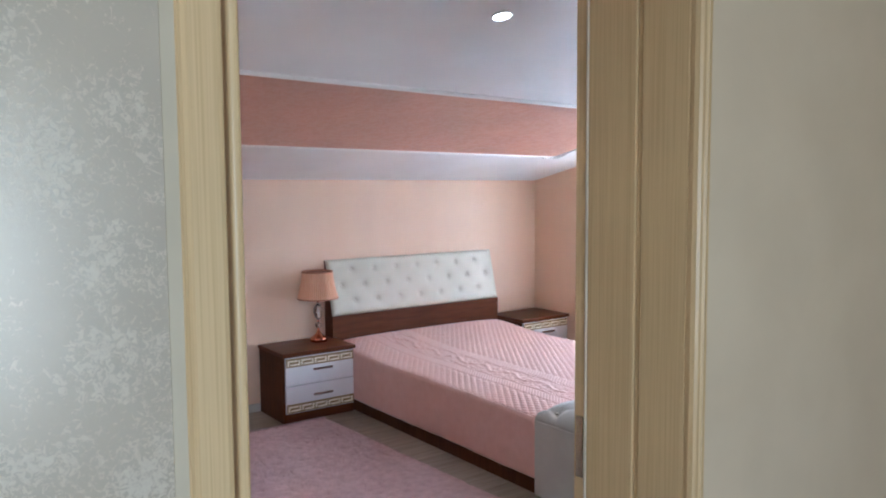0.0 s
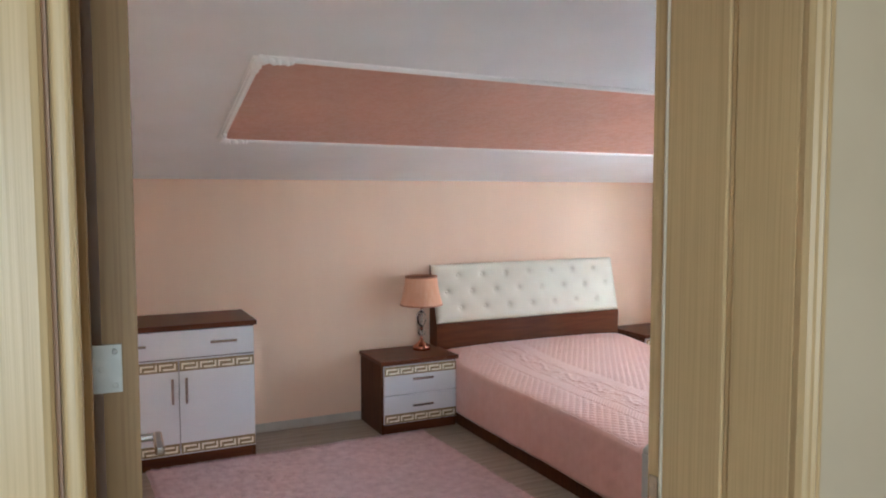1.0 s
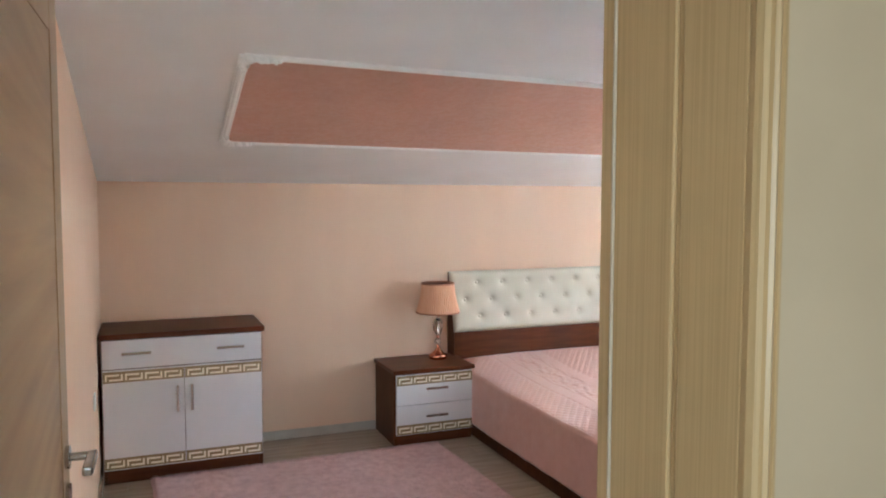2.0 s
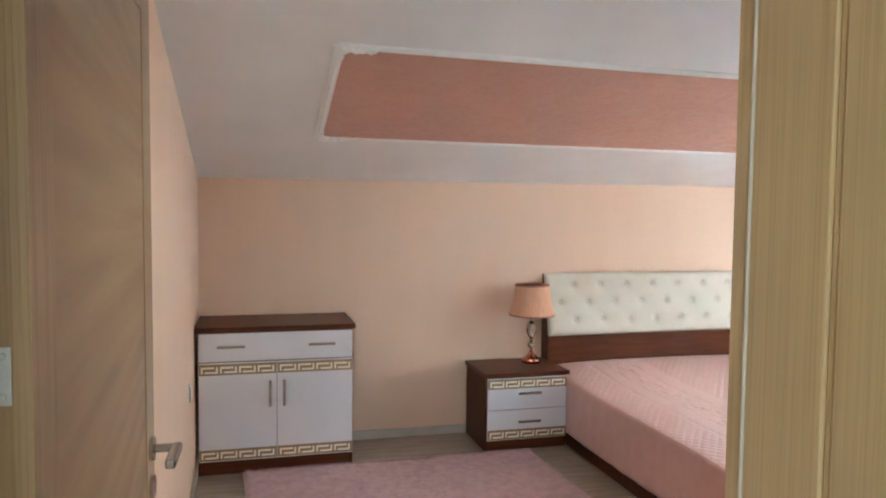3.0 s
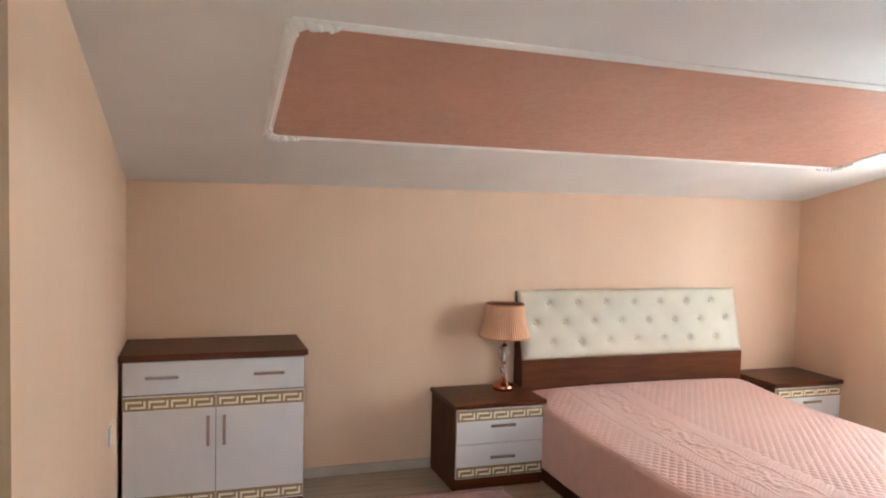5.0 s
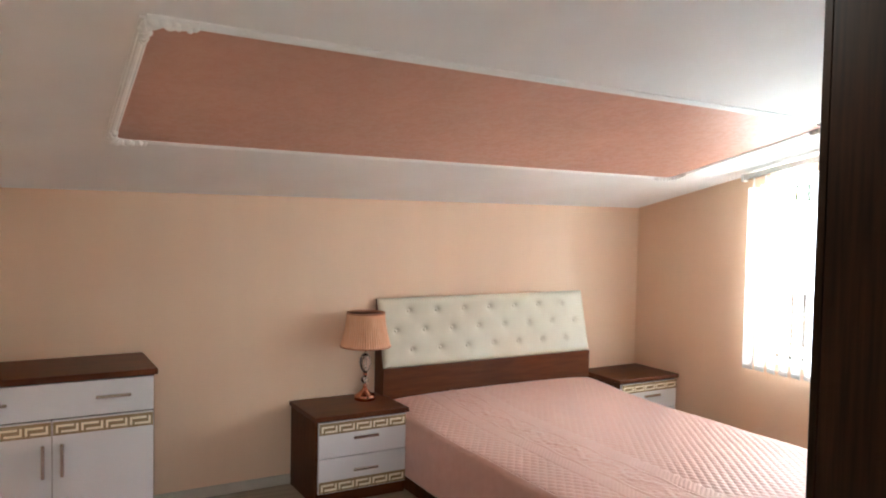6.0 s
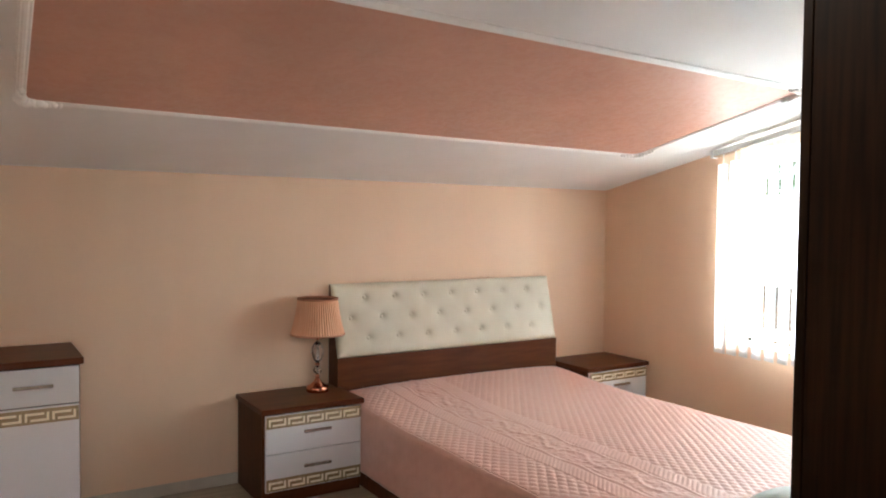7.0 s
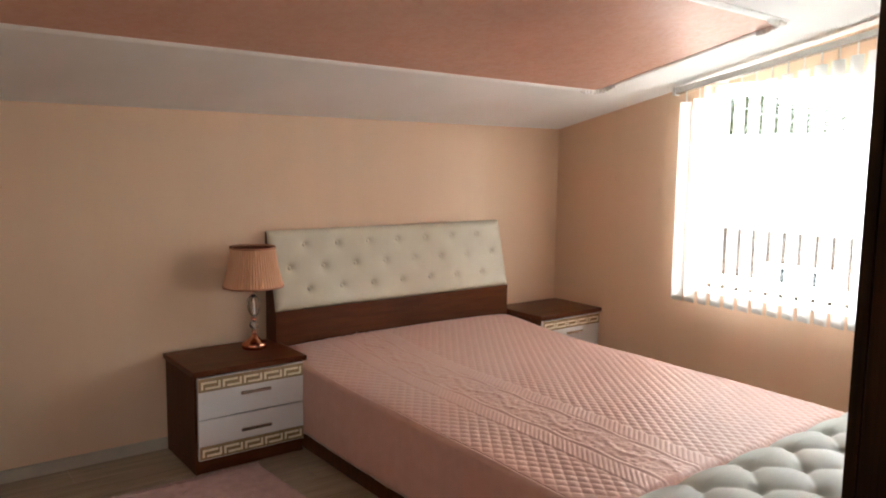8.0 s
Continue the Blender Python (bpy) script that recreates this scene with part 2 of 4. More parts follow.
def slat_mat():
    """Thin white blind cloth, partly let through by light."""
    m = bpy.data.materials.new("blind_cloth")
    m.use_nodes = True
    n, l = m.node_tree.nodes, m.node_tree.links
    n.remove(n["Principled BSDF"])
    d, t, mix = n.new("ShaderNodeBsdfDiffuse"), n.new("ShaderNodeBsdfTranslucent"), n.new("ShaderNodeMixShader")
    tc, nz, rg = n.new("ShaderNodeTexCoord"), n.new("ShaderNodeTexNoise"), n.new("ShaderNodeValToRGB")
    mp = n.new("ShaderNodeMapping")
    mp.inputs["Scale"].default_value = (300, 300, 40)
    nz.inputs["Scale"].default_value = 1.0
    rg.color_ramp.elements[0].color, rg.color_ramp.elements[1].color = lin(232, 232, 230), lin(244, 244, 242)
    l.new(tc.outputs["Object"], mp.inputs[0])
    l.new(mp.outputs[0], nz.inputs["Vector"])
    l.new(nz.outputs["Fac"], rg.inputs[0])
    l.new(rg.outputs[0], d.inputs[0])
    l.new(rg.outputs[0], t.inputs[0])
    mix.inputs[0].default_value = 0.33
    l.new(d.outputs[0], mix.inputs[1])
    l.new(t.outputs[0], mix.inputs[2])
    l.new(mix.outputs[0], n["Material Output"].inputs[0])
    return m


BLIND = slat_mat()


def glow(name, colour, strength):
    m = bpy.data.materials.new(name)
    m.use_nodes = True
    b = m.node_tree.nodes["Principled BSDF"]
    b.inputs["Emission Color"].default_value = colour
    b.inputs["Emission Strength"].default_value = strength
    return m


BULB = glow("downlight_glow", (1, 0.97, 0.92, 1), 14.0)

# ---------------------------------------------------------------- mesh helpers


def part(name, bm, material, parent=None, label="", smooth=False):
    """Links a bmesh as one mesh object, under a parent if given."""
    me = bpy.data.meshes.new(name)
    bm.to_mesh(me)
    bm.free()
    me.materials.append(material)
    if smooth:
        for p in me.polygons:
            p.use_smooth = True
    ob = new(name, me)
    if parent is not None:
        ob.parent = parent
    if label:
        ob["label"] = label
    return ob


def sheet(name, verts, faces, material, parent=None, label="", smooth=True):
    me = bpy.data.meshes.new(name)
    me.from_pydata(verts, [], faces)
    me.materials.append(material)
    if smooth:
        me.polygons.foreach_set("use_smooth", [True] * len(me.polygons))
    ob = new(name, me)
    if parent is not None:
        ob.parent = parent
    if label:
        ob["label"] = label
    return ob


def box(x0, y0, z0, x1, y1, z1, bevel=0.0, segments=2, bm=None):
    bm = bm or bmesh.new()
    m = Matrix.Translation(((x0 + x1) / 2, (y0 + y1) / 2, (z0 + z1) / 2)) @ Matrix.Diagonal((x1 - x0, y1 - y0, z1 - z0, 1))
    made = bmesh.ops.create_cube(bm, size=1, matrix=m)["verts"]
    if bevel:
        edges = list({e for v in made for e in v.link_edges})
        bmesh.ops.bevel(bm, geom=edges, offset=bevel, segments=segments, affect="EDGES", profile=0.5)
    return bm


def lathe(profile, steps=32, bm=None, centre=(0, 0, 0)):
    """A turned solid from (radius, z) pairs."""
    bm = bm or bmesh.new()
    rings = []
    for r, z in profile:
        rings.append([bm.verts.new((centre[0] + r * math.cos(a), centre[1] + r * math.sin(a), centre[2] + z))
                      for a in (2 * math.pi * k / steps for k in range(steps))])
    for a, b in zip(rings, rings[1:]):
        for k in range(steps):
            bm.faces.new((a[k], a[(k + 1) % steps], b[(k + 1) % steps], b[k]))
    bm.faces.new(list(reversed(rings[0])))
    bm.faces.new(rings[-1])
    return bm


def rod(a, b, radius, steps=12, bm=None):
    bm = bm or bmesh.new()
    a, b = Vector(a), Vector(b)
    m = Matrix.Translation((a + b) / 2) @ (b - a).to_track_quat("Z", "Y").to_matrix().to_4x4()
    bmesh.ops.create_cone(bm, cap_ends=True, segments=steps, radius1=radius, radius2=radius, depth=(b - a).length, matrix=m)
    return bm


def prism(outline, axis, lo, hi, bm=None):
    """Extrudes a closed 2D outline along an axis from lo to hi. outline is in the two other axes, in order."""
    bm = bm or bmesh.new()
    put = {"x": lambda u, v, w: (w, u, v), "y": lambda u, v, w: (u, w, v), "z": lambda u, v, w: (u, v, w)}[axis]
    a = [bm.verts.new(put(u, v, lo)) for u, v in outline]
    b = [bm.verts.new(put(u, v, hi)) for u, v in outline]
    k = len(a)
    bm.faces.new(a)
    bm.faces.new(list(reversed(b)))
    for i in range(k):
        bm.faces.new((a[i], b[i], b[(i + 1) % k], a[(i + 1) % k]))
    bmesh.ops.recalc_face_normals(bm, faces=bm.faces[:])
    return bm


def thing(name, at, label, category, group="", kind=""):
    ob = new(name)
    ob.location = at
    ob.empty_display_size = 0.1
    return tagged(ob, label, category, group, kind)


def structure(name, bm, material, label, category, smooth=False):
    return tagged(part(name, bm, material, None, "", smooth), label, category, "", "structure")


# ---------------------------------------------------------------- bedroom shell
floor = structure("floor", box(-0.3, HALL - 0.0, -0.12, EAST + 0.3, 0.3, -0.012), LAMINATE, "grey oak laminate floor of the attic bedroom", "floor")
hall_floor = structure("hall_floor", box(-2.2, -7.2, -0.12, 3.0, HALL - 0.002, 0.0), LAMINATE, "grey oak laminate floor of the hall", "floor")
structure("wall_north", box(-0.3, 0.0, 0, EAST + 0.3, 0.25, KNEE), PEACH, "low peach wallpapered wall under the roof slope", "wall")
NOTCH = -3.75        # the wall steps back here to take the hinge side of the door
bm = prism([(NOTCH, 0), (0, 0), (0, roof(0)), (NOTCH, roof(NOTCH))], "x", -0.25, 0.0)
prism([(SOUTH, 0), (NOTCH, 0), (NOTCH, roof(NOTCH)), (SOUTH, roof(SOUTH))], "x", -0.25, -0.05, bm)
structure("wall_west", bm, PEACH, "peach wallpapered side wall behind the open door", "wall")

# east wall with its window opening
WY0, WY1, WZ0, WZ1 = -2.98, -1.14, 0.745, 1.90
bm = prism([(SOUTH, 0), (0, 0), (0, WZ0), (SOUTH, WZ0)], "x", EAST, EAST + 0.25)
prism([(SOUTH, WZ0), (WY0, WZ0), (WY0, WZ1), (SOUTH, WZ1)], "x", EAST, EAST + 0.25, bm)
prism([(WY1, WZ0), (0, WZ0), (0, KNEE), (WY1, roof(WY1))], "x", EAST, EAST + 0.25, bm)
prism([(SOUTH, WZ1), (WY0, WZ1), (WY1, WZ1), (WY1, roof(WY1)), (SOUTH, roof(SOUTH))], "x", EAST, EAST + 0.25, bm)
structure("wall_east", bm, PEACH, "peach wallpapered gable wall with the window", "wall")

# wall with the doorway
DX0, DX1, DZ = -0.045, 0.95, 2.08
bm = box(-0.3, HALL, 0, DX0, SOUTH, 2.9)
box(DX1, HALL, 0, EAST + 0.3, SOUTH, 2.9, bm=bm)
box(DX0, HALL, DZ, DX1, SOUTH, 2.9, bm=bm)
structure("wall_south", bm, PEACH, "thick peach wall with the doorway to the hall", "wall")
structure("ceiling", prism([(0.25, roof(0.25)), (HALL + 0.02, roof(HALL + 0.02)), (HALL + 0.02, roof(HALL) + 0.15), (0.25, roof(0.25) + 0.15)], "x", -0.25, EAST + 0.25), WHITE_CEILING,
          "white painted ceiling following the roof slope", "ceiling")

# hall shell
structure("hall_wall_left", box(-2.2, HALL - 0.02, 0, -0.115, HALL, 2.7), SILVER_PLASTER, "cream decorative plaster with silvery flecks in the hall", "wall")
structure("hall_wall_right", box(0.952, HALL - 0.02, 0, 3.0, HALL, 2.7), HALL_CREAM, "plain cream painted hall wall beside the doorway", "wall")
structure("hall_wall_over", box(-0.115, HALL - 0.02, 2.12, 0.952, HALL, 2.7), HALL_CREAM, "plain cream hall wall over the doorway", "wall")
structure("hall_wall_west", box(-2.4, -7.4, 0, -2.2, HALL, 2.7), HALL_CREAM, "plain cream wall closing the hall", "wall")
structure("hall_wall_east", box(3.0, -7.4, 0, 3.2, HALL, 2.7), HALL_CREAM, "plain cream wall closing the hall", "wall")
bm = box(-2.2, -7.4, 0, -1.2, -7.2, 2.7)
box(0.0, -7.4, 0, 3.0, -7.2, 2.7, bm=bm)
box(-1.2, -7.4, 0, 0.0, -7.2, 0.6, bm=bm)
box(-1.2, -7.4, 2.0, 0.0, -7.2, 2.7, bm=bm)
structure("hall_wall_south", bm, HALL_CREAM, "plain cream hall wall with a window behind the viewer", "wall")
structure("hall_ceiling", box(-2.4, -7.4, 2.7, 3.2, HALL, 2.85), WHITE_CEILING, "plain white hall ceiling", "ceiling")
structure("filler_trim", box(-0.124, HALL - 0.0225, 0, -0.105, HALL - 0.0, 2.12), CAULK, "pale filler strip between plaster and door casing", "trim")

# skirting
for name, bm in (("baseboard_north", box(0.0, -0.016, 0, EAST, 0, 0.058, 0.004)), ("baseboard_west", box(0, -2.95, 0, 0.016, -0.016, 0.058, 0.004)),
                 ("baseboard_east", box(EAST - 0.016, SOUTH, 0, EAST, -0.016, 0.058, 0.004))):
    structure(name, bm, BASE_WHITE, "pale grey skirting board along the wall", "skirting")

# ---------------------------------------------------------------- ceiling panel with moulding
SX = math.sqrt(1 + RISE * RISE)
CORNERS = [(0.630, -1.975), (3.858, -1.884), (3.868, -0.836), (0.657, -0.902)]      # pink field, anticlockwise seen from above
panel = thing("ceiling_panel", (0, 0, KNEE), "pink pearl plaster field framed by white moulding", "ceiling panel", "", "structure")
panel.rotation_euler = (-math.atan(RISE), 0, 0)
RING = [Vector((x, y * SX)) for x, y in CORNERS]
part("field", prism([(p.x, p.y) for p in RING], "z", -0.004, 0.01), PINK_PLASTER, panel, "pink pearl decorative plaster")
RW = 0.040


def mould_rail(a, b, bow):
    """A moulded rail laid outside the edge a to b, which bows a little."""
    d = (b - a).normalized()
    out = Vector((d.y, -d.x))
    prof = [(0.0, 0.004), (0.0, -0.007), (0.004, -0.0095), (0.010, -0.0085), (0.016, -0.0125), (0.024, -0.0125), (0.030, -0.009), (0.034, -0.0095), (RW, -0.005), (RW, 0.004)]
    bm, rings, n = bmesh.new(), [], 24
    for k in range(n + 1):
        t = k / n
        p = a - d * RW * 0.6 + (b - a + d * RW * 1.2) * t + out * bow * 4 * t * (1 - t)
        rings.append([bm.verts.new((p.x + out.x * u, p.y + out.y * u, v)) for u, v in prof])
    for r0, r1 in zip(rings, rings[1:]):
        for i in range(len(prof)):
            j = (i + 1) % len(prof)
            bm.faces.new((r0[i], r0[j], r1[j], r1[i]))
    bm.faces.new(rings[0])
    bm.faces.new(list(reversed(rings[-1])))
    bmesh.ops.recalc_face_normals(bm, faces=bm.faces[:])
    return bm


for k in range(4):
    part("moulding_rail", mould_rail(RING[k], RING[(k + 1) % 4], -0.008 if k == 0 else 0.0), MOULD_WHITE, panel, "white moulded rail")


def scroll(p, u, w):
    """Carved corner: a leaf fan across the corner and a chain of shrinking curls along both rails."""
    bm = bmesh.new()
    rng = random.Random(5)
    for d, e in ((u, w), (w, u)):
        for k in range(7):
            q = p + d * (0.012 + k * 0.0165) - e * (0.016 + 0.006 * math.sin(k * 2.1))
            r = 0.0205 - k * 0.0016
            a = math.atan2(d.y, d.x) + (0.7 if k % 2 else -0.7)
            m = Matrix.Translation((q.x, q.y, -0.010 - rng.uniform(0, 0.004))) @ Matrix.Rotation(a, 4, "Z") @ Matrix.Diagonal((r * 1.2, r * 0.72, 0.015, 1))
            bmesh.ops.create_icosphere(bm, subdivisions=2, radius=1, matrix=m)
    for k in range(5):
        t = (k + 0.5) / 5 * math.pi / 2
        d = u * math.cos(t) + w * math.sin(t)
        q = p - (u + w) * 0.026 + d * 0.030
        m = Matrix.Translation((q.x, q.y, -0.012)) @ Matrix.Rotation(math.atan2(d.y, d.x), 4, "Z") @ Matrix.Diagonal((0.026, 0.010, 0.017, 1))
        bmesh.ops.create_icosphere(bm, subdivisions=2, radius=1, matrix=m)
    return bm


for k in range(4):
    u, w = (RING[(k + 1) % 4] - RING[k]).normalized(), (RING[k - 1] - RING[k]).normalized()
    fillet = [RING[k] + (u + w) * 0.045 - u * 0.045 * math.cos(t) - w * 0.045 * math.sin(t) for t in (math.pi / 2 * i / 6 for i in range(7))]
    part("corner_fillet", prism([(p.x, p.y) for p in [RING[k]] + fillet], "z", -0.0095, 0.002), MOULD_WHITE, panel, "white rounded corner")
    part("corner_scroll", scroll(RING[k], u, w), MOULD_WHITE, panel, "white carved leaf corner", True)

# recessed downlight
lamp = thing("downlight", (1.61, -2.81, roof(-2.81)), "round white recessed ceiling spotlight, switched on", "downlight")
lamp.rotation_euler = (-math.atan(RISE), 0, 0)
part("trim_ring", lathe([(0.034, 0.0), (0.034, -0.004), (0.040, -0.008), (0.046, -0.004), (0.046, 0.0)], 40), PLASTIC, lamp, "white trim ring", True)
part("bulb", lathe([(0.033, 0.004), (0.033, -0.003), (0.028, -0.005)], 32), BULB, lamp, "glowing bulb face")

# ---------------------------------------------------------------- door frame and door
frame_set = thing("door_frame", (0, 0, 0), "light oak door frame with fluted casing round the doorway", "door frame", "", "structure")
Z1 = 2.05
# right jamb: strike side, seal, jamb board, grooved joint, extension board
part("jamb", box(0.921, SOUTH - 0.003, 0, 0.95, -3.906, Z1 + 0.02, 0.002), OAK, frame_set)
part("jamb", box(0.919, -4.050, 0, 0.95, -3.913, Z1 + 0.02, 0.003), OAK, frame_set)
part("joint_bead", box(0.9235, -4.0635, 0, 0.95, -4.0505, Z1 + 0.02, 0.004, 3), OAK, frame_set, "rounded oak bead")
part("jamb_extension", box(0.920, -4.184, 0, 0.95, -4.064, Z1 + 0.02, 0.003), OAK, frame_set)
part("seal_gap_strip", box(0.9165, -3.9125, 0, 0.93, -3.9065, Z1, 0.002), RUBBER_PALE, frame_set, "pale rubber door seal")
bm = prism([(0.920, -4.1845), (0.918, -4.196), (0.9205, -4.206), (0.9255, -4.211), (0.9285, -4.207), (0.931, -4.2125), (0.936, -4.216),
            (0.941, -4.2135), (0.943, -4.209), (0.946, -4.2145), (0.950, -4.214), (0.952, -4.208), (0.952, -4.1845)], "z", 0, Z1 + 0.06)
part("casing", bm, OAK, frame_set, "fluted oak casing")
# left jamb: rounded lip, groove, stop with a dark strip painting the shaded gap
part("jamb", box(-0.045, -4.185, 0, -0.027, -3.930, Z1 + 0.02, 0.003), OAK, frame_set)
part("door_stop", box(-0.045, -3.9295, 0, -0.0165, -3.906, Z1 + 0.02, 0.003), OAK_EDGE_SHADED, frame_set)
part("jamb", box(-0.045, -3.9055, 0, -0.030, SOUTH - 0.003, Z1 + 0.02, 0.002), OAK, frame_set)
part("seal_gap_strip", box(-0.0295, -3.9055, 0, -0.019, -3.900, Z1, 0.002), BLACK_GAP, frame_set, "dark strip standing for the shaded gap at the jamb")
part("casing_lip", box(-0.0425, -4.209, 0, -0.026, -4.186, Z1 + 0.06, 0.006, 4), OAK, frame_set, "rounded oak lip")
bm = prism([(-0.0485, -4.186), (-0.0485, -4.208), (-0.052, -4.214), (-0.058, -4.2165), (-0.094, -4.217), (-0.100, -4.213), (-0.105, -4.215), (-0.110, -4.209), (-0.112, -4.186)], "z", 0, Z1 + 0.06)
part("casing", bm, OAK, frame_set, "broad oak casing")
# head
part("head_jamb", box(-0.027, -4.185, Z1, 0.919, -3.912, Z1 + 0.03, 0.003), OAK, frame_set)
part("head_casing", box(-0.11, -4.214, Z1 + 0.06, 0.952, -4.186, Z1 + 0.13, 0.004), OAK, frame_set)
# strike plate
plate = part("strike_plate", box(0.9185, -3.903, 0.90, 0.9212, -3.880, 1.05, 0.0005), STEEL, frame_set, "steel strike plate")
part("strike_screw", rod((0.9175, -3.892, 1.03), (0.9190, -3.892, 1.03), 0.004), CHROME, plate)
part("strike_screw", rod((0.9175, -3.892, 0.92), (0.9190, -3.892, 0.92), 0.004), CHROME, plate)

LEAF = 0.86
door = thing("door_1", (-0.003, -3.85, 0.006), "open light brown veneered door with slanting grain", "door", "", "structure")
door.rotation_euler = (0, 0, radians(-2.0))
HH = 2.03
# local: thickness along +x, width along +y
part("core", box(0.004, 0.002, 0, 0.040, LEAF - 0.002, HH), OAK_STILE, door)
part("stile", box(0.0, 0.0, 0, 0.044, 0.10, HH, 0.0015), OAK_STILE, door, "upright veneered stile")
part("stile", box(0.0, LEAF - 0.10, 0, 0.044, LEAF, HH, 0.0015), OAK_STILE, door, "upright veneered stile")
part("rail", box(0.001, 0.10, 0, 0.0435, LEAF - 0.10, 0.12, 0.001), OAK_STILE, door)
part("rail", box(0.001, 0.10, HH - 0.11, 0.0435, LEAF - 0.10, HH, 0.001), OAK_STILE, door)
part("panel", box(0.002, 0.102, 0.122, 0.0425, LEAF - 0.102, HH - 0.112), OAK_FACE, door, "veneered panel with slanting grain")
# Edge band in the darkened oak, which carries its shade as colour.
part("edge_band", box(-0.0005, -0.0025, 0.001, 0.0445, 0.0, HH - 0.001), OAK_EDGE_SHADED, door, "golden oak edge band, darkened for shade")
for z in (0.28, 1.331):
    h = part("hinge", box(-0.018, -0.0052, z - 0.033, 0.024, -0.0025, z + 0.033, 0.0008), ZINC, door, "zinc-plated steel hinge plate")
    for dx, dz in ((0.015, 0.023), (0.015, -0.023), (-0.002, 0.0)):
        part("screw", lathe([(0.0040, 0), (0.0040, 0.0012), (0.0024, 0.0022)], 12), ZINC, h).matrix_local = pose(dx, -0.0052, z + dz, 90, 0, 0)
    part("knuckle", rod((-0.020, -0.003, z - 0.033), (-0.020, -0.003, z + 0.033), 0.005), STEEL, h)
HZ = 0.985


def handle(side):
    s = 1 if side > 0 else -1
    x = 0.044 if s > 0 else 0.0
    hy = LEAF - 0.055
    ob = part("lever_handle", rod((x, hy, HZ), (x + s * 0.009, hy, HZ), 0.026, 32), CHROME, door, "satin nickel lever handle")
    part("neck", rod((x + s * 0.009, hy, HZ), (x + s * 0.055, hy, HZ), 0.0095, 16), CHROME, ob)
    part("lever", box(x + s * 0.055 - 0.011, hy - 0.115, HZ - 0.011, x + s * 0.055 + 0.011, hy + 0.011, HZ + 0.010, 0.006, 3), CHROME, ob)
    part("key_rosette", rod((x, hy, HZ - 0.085), (x + s * 0.008, hy, HZ - 0.085), 0.025, 32), CHROME, door, "satin nickel key rosette")


handle(1)
part("latch_plate", box(0.010, LEAF, HZ - 0.1, 0.034, LEAF + 0.002, HZ + 0.08, 0.0005), STEEL, door, "steel latch plate")

# ---------------------------------------------------------------- window, blinds, outside
win = thing("window_1", (EAST + 0.1, (WY0 + WY1) / 2, WZ0), "white plastic double casement window behind blinds", "window", "", "structure")
W2, WH = (WY1 - WY0) / 2, WZ1 - WZ0
for name, b in (("frame_side", (0, -W2, 0, 0.06, -W2 + 0.06, WH)), ("frame_side", (0, W2 - 0.06, 0, 0.06, W2, WH)), ("frame_bottom", (0, -W2 + 0.06, 0, 0.06, W2 - 0.06, 0.06)),
                ("frame_top", (0, -W2 + 0.06, WH - 0.06, 0.06, W2 - 0.06, WH)), ("mullion", (0, -0.045, 0.06, 0.06, 0.045, WH - 0.06))):
    part(name, box(*b, 0.004), PVC, win)
for y0, y1 in ((-W2 + 0.06, -0.045), (0.045, W2 - 0.06)):
    p = part("pane", box(0.026, y0, 0.06, 0.032, y1, WH - 0.06), GLASS, win, "clear glass pane")
    p.visible_shadow = False
part("window_sill", box(-0.16, -W2 - 0.0, -0.03, 0.0, W2 + 0.0, 0.0, 0.006), PVC, win, "white plastic sill")

BX = 4.335
blind = thing("vertical_blind", (BX, -1.06, 0), "white vertical slat blind hanging from a slanted rail", "blind")
RAIL_Z, RAIL_RISE = 1.878, 0.185
ang = math.atan(RAIL_RISE)
Y_END = -3.02
bm = box(-0.022, 0.0, -0.018, 0.022, (-Y_END - 1.06 + 0.04) / math.cos(ang), 0.018, 0.004)
part("rail", bm, STEEL, blind, "grey aluminium head rail").matrix_local = pose(0, 0.03, RAIL_Z - 0.012, math.degrees(ang), 0, 180)
part("rail_cap", box(-0.026, 0.026, RAIL_Z - 0.035, 0.026, 0.045, RAIL_Z + 0.012, 0.004), PLASTIC, blind, "grey end cap")
part("bracket", box(-0.02, 0.0, RAIL_Z + 0.008, 0.085, 0.03, RAIL_Z + 0.014, 0.001), STEEL, blind)
SP, SW = 0.0842, 0.089
rng = random.Random(3)
k = 0
while True:
    y = -0.035 - k * SP
    if y - 1.06 < Y_END:
        break
    top = RAIL_Z + RAIL_RISE * (-y - 0.03) - 0.075
    low = 0.655
    a = radians(68 + rng.uniform(-2.5, 2.5)) if k > 1 else radians(82 - 6 * k)
    vs, fs = [], []
    nz = 10
    for iz in range(nz + 1):
        z = low + (top - low) * iz / nz
        for iu in range(7):
            u = (iu / 6 - 0.5) * SW
            bow = 0.007 * (1 - (2 * u / SW) ** 2)
            zz = z + (0.006 * math.cos(u / SW * 2) if iz == 0 else 0)
            vs.append((u * math.cos(a) - bow * math.sin(a), u * math.sin(a) + bow * math.cos(a), zz))
    for iz in range(nz):
        for iu in range(6):
            i = iz * 7 + iu
            fs.append((i, i + 1, i + 8, i + 7))
    s = sheet("slat", vs, fs, BLIND, blind)
    s.location = (0, y, 0)
    w = part("slat_weight", box(-0.038, -0.0015, low + 0.004, 0.038, 0.0015, low + 0.028, 0.001), PLASTIC, s)
    w.rotation_euler = (0, 0, a)
    w.location = (-0.006 * math.sin(a), 0.006 * math.cos(a), 0)
    part("hook", rod((0, 0, top - 0.01), (0, 0, top + 0.062), 0.0035, 8), PLASTIC, s)
    k += 1

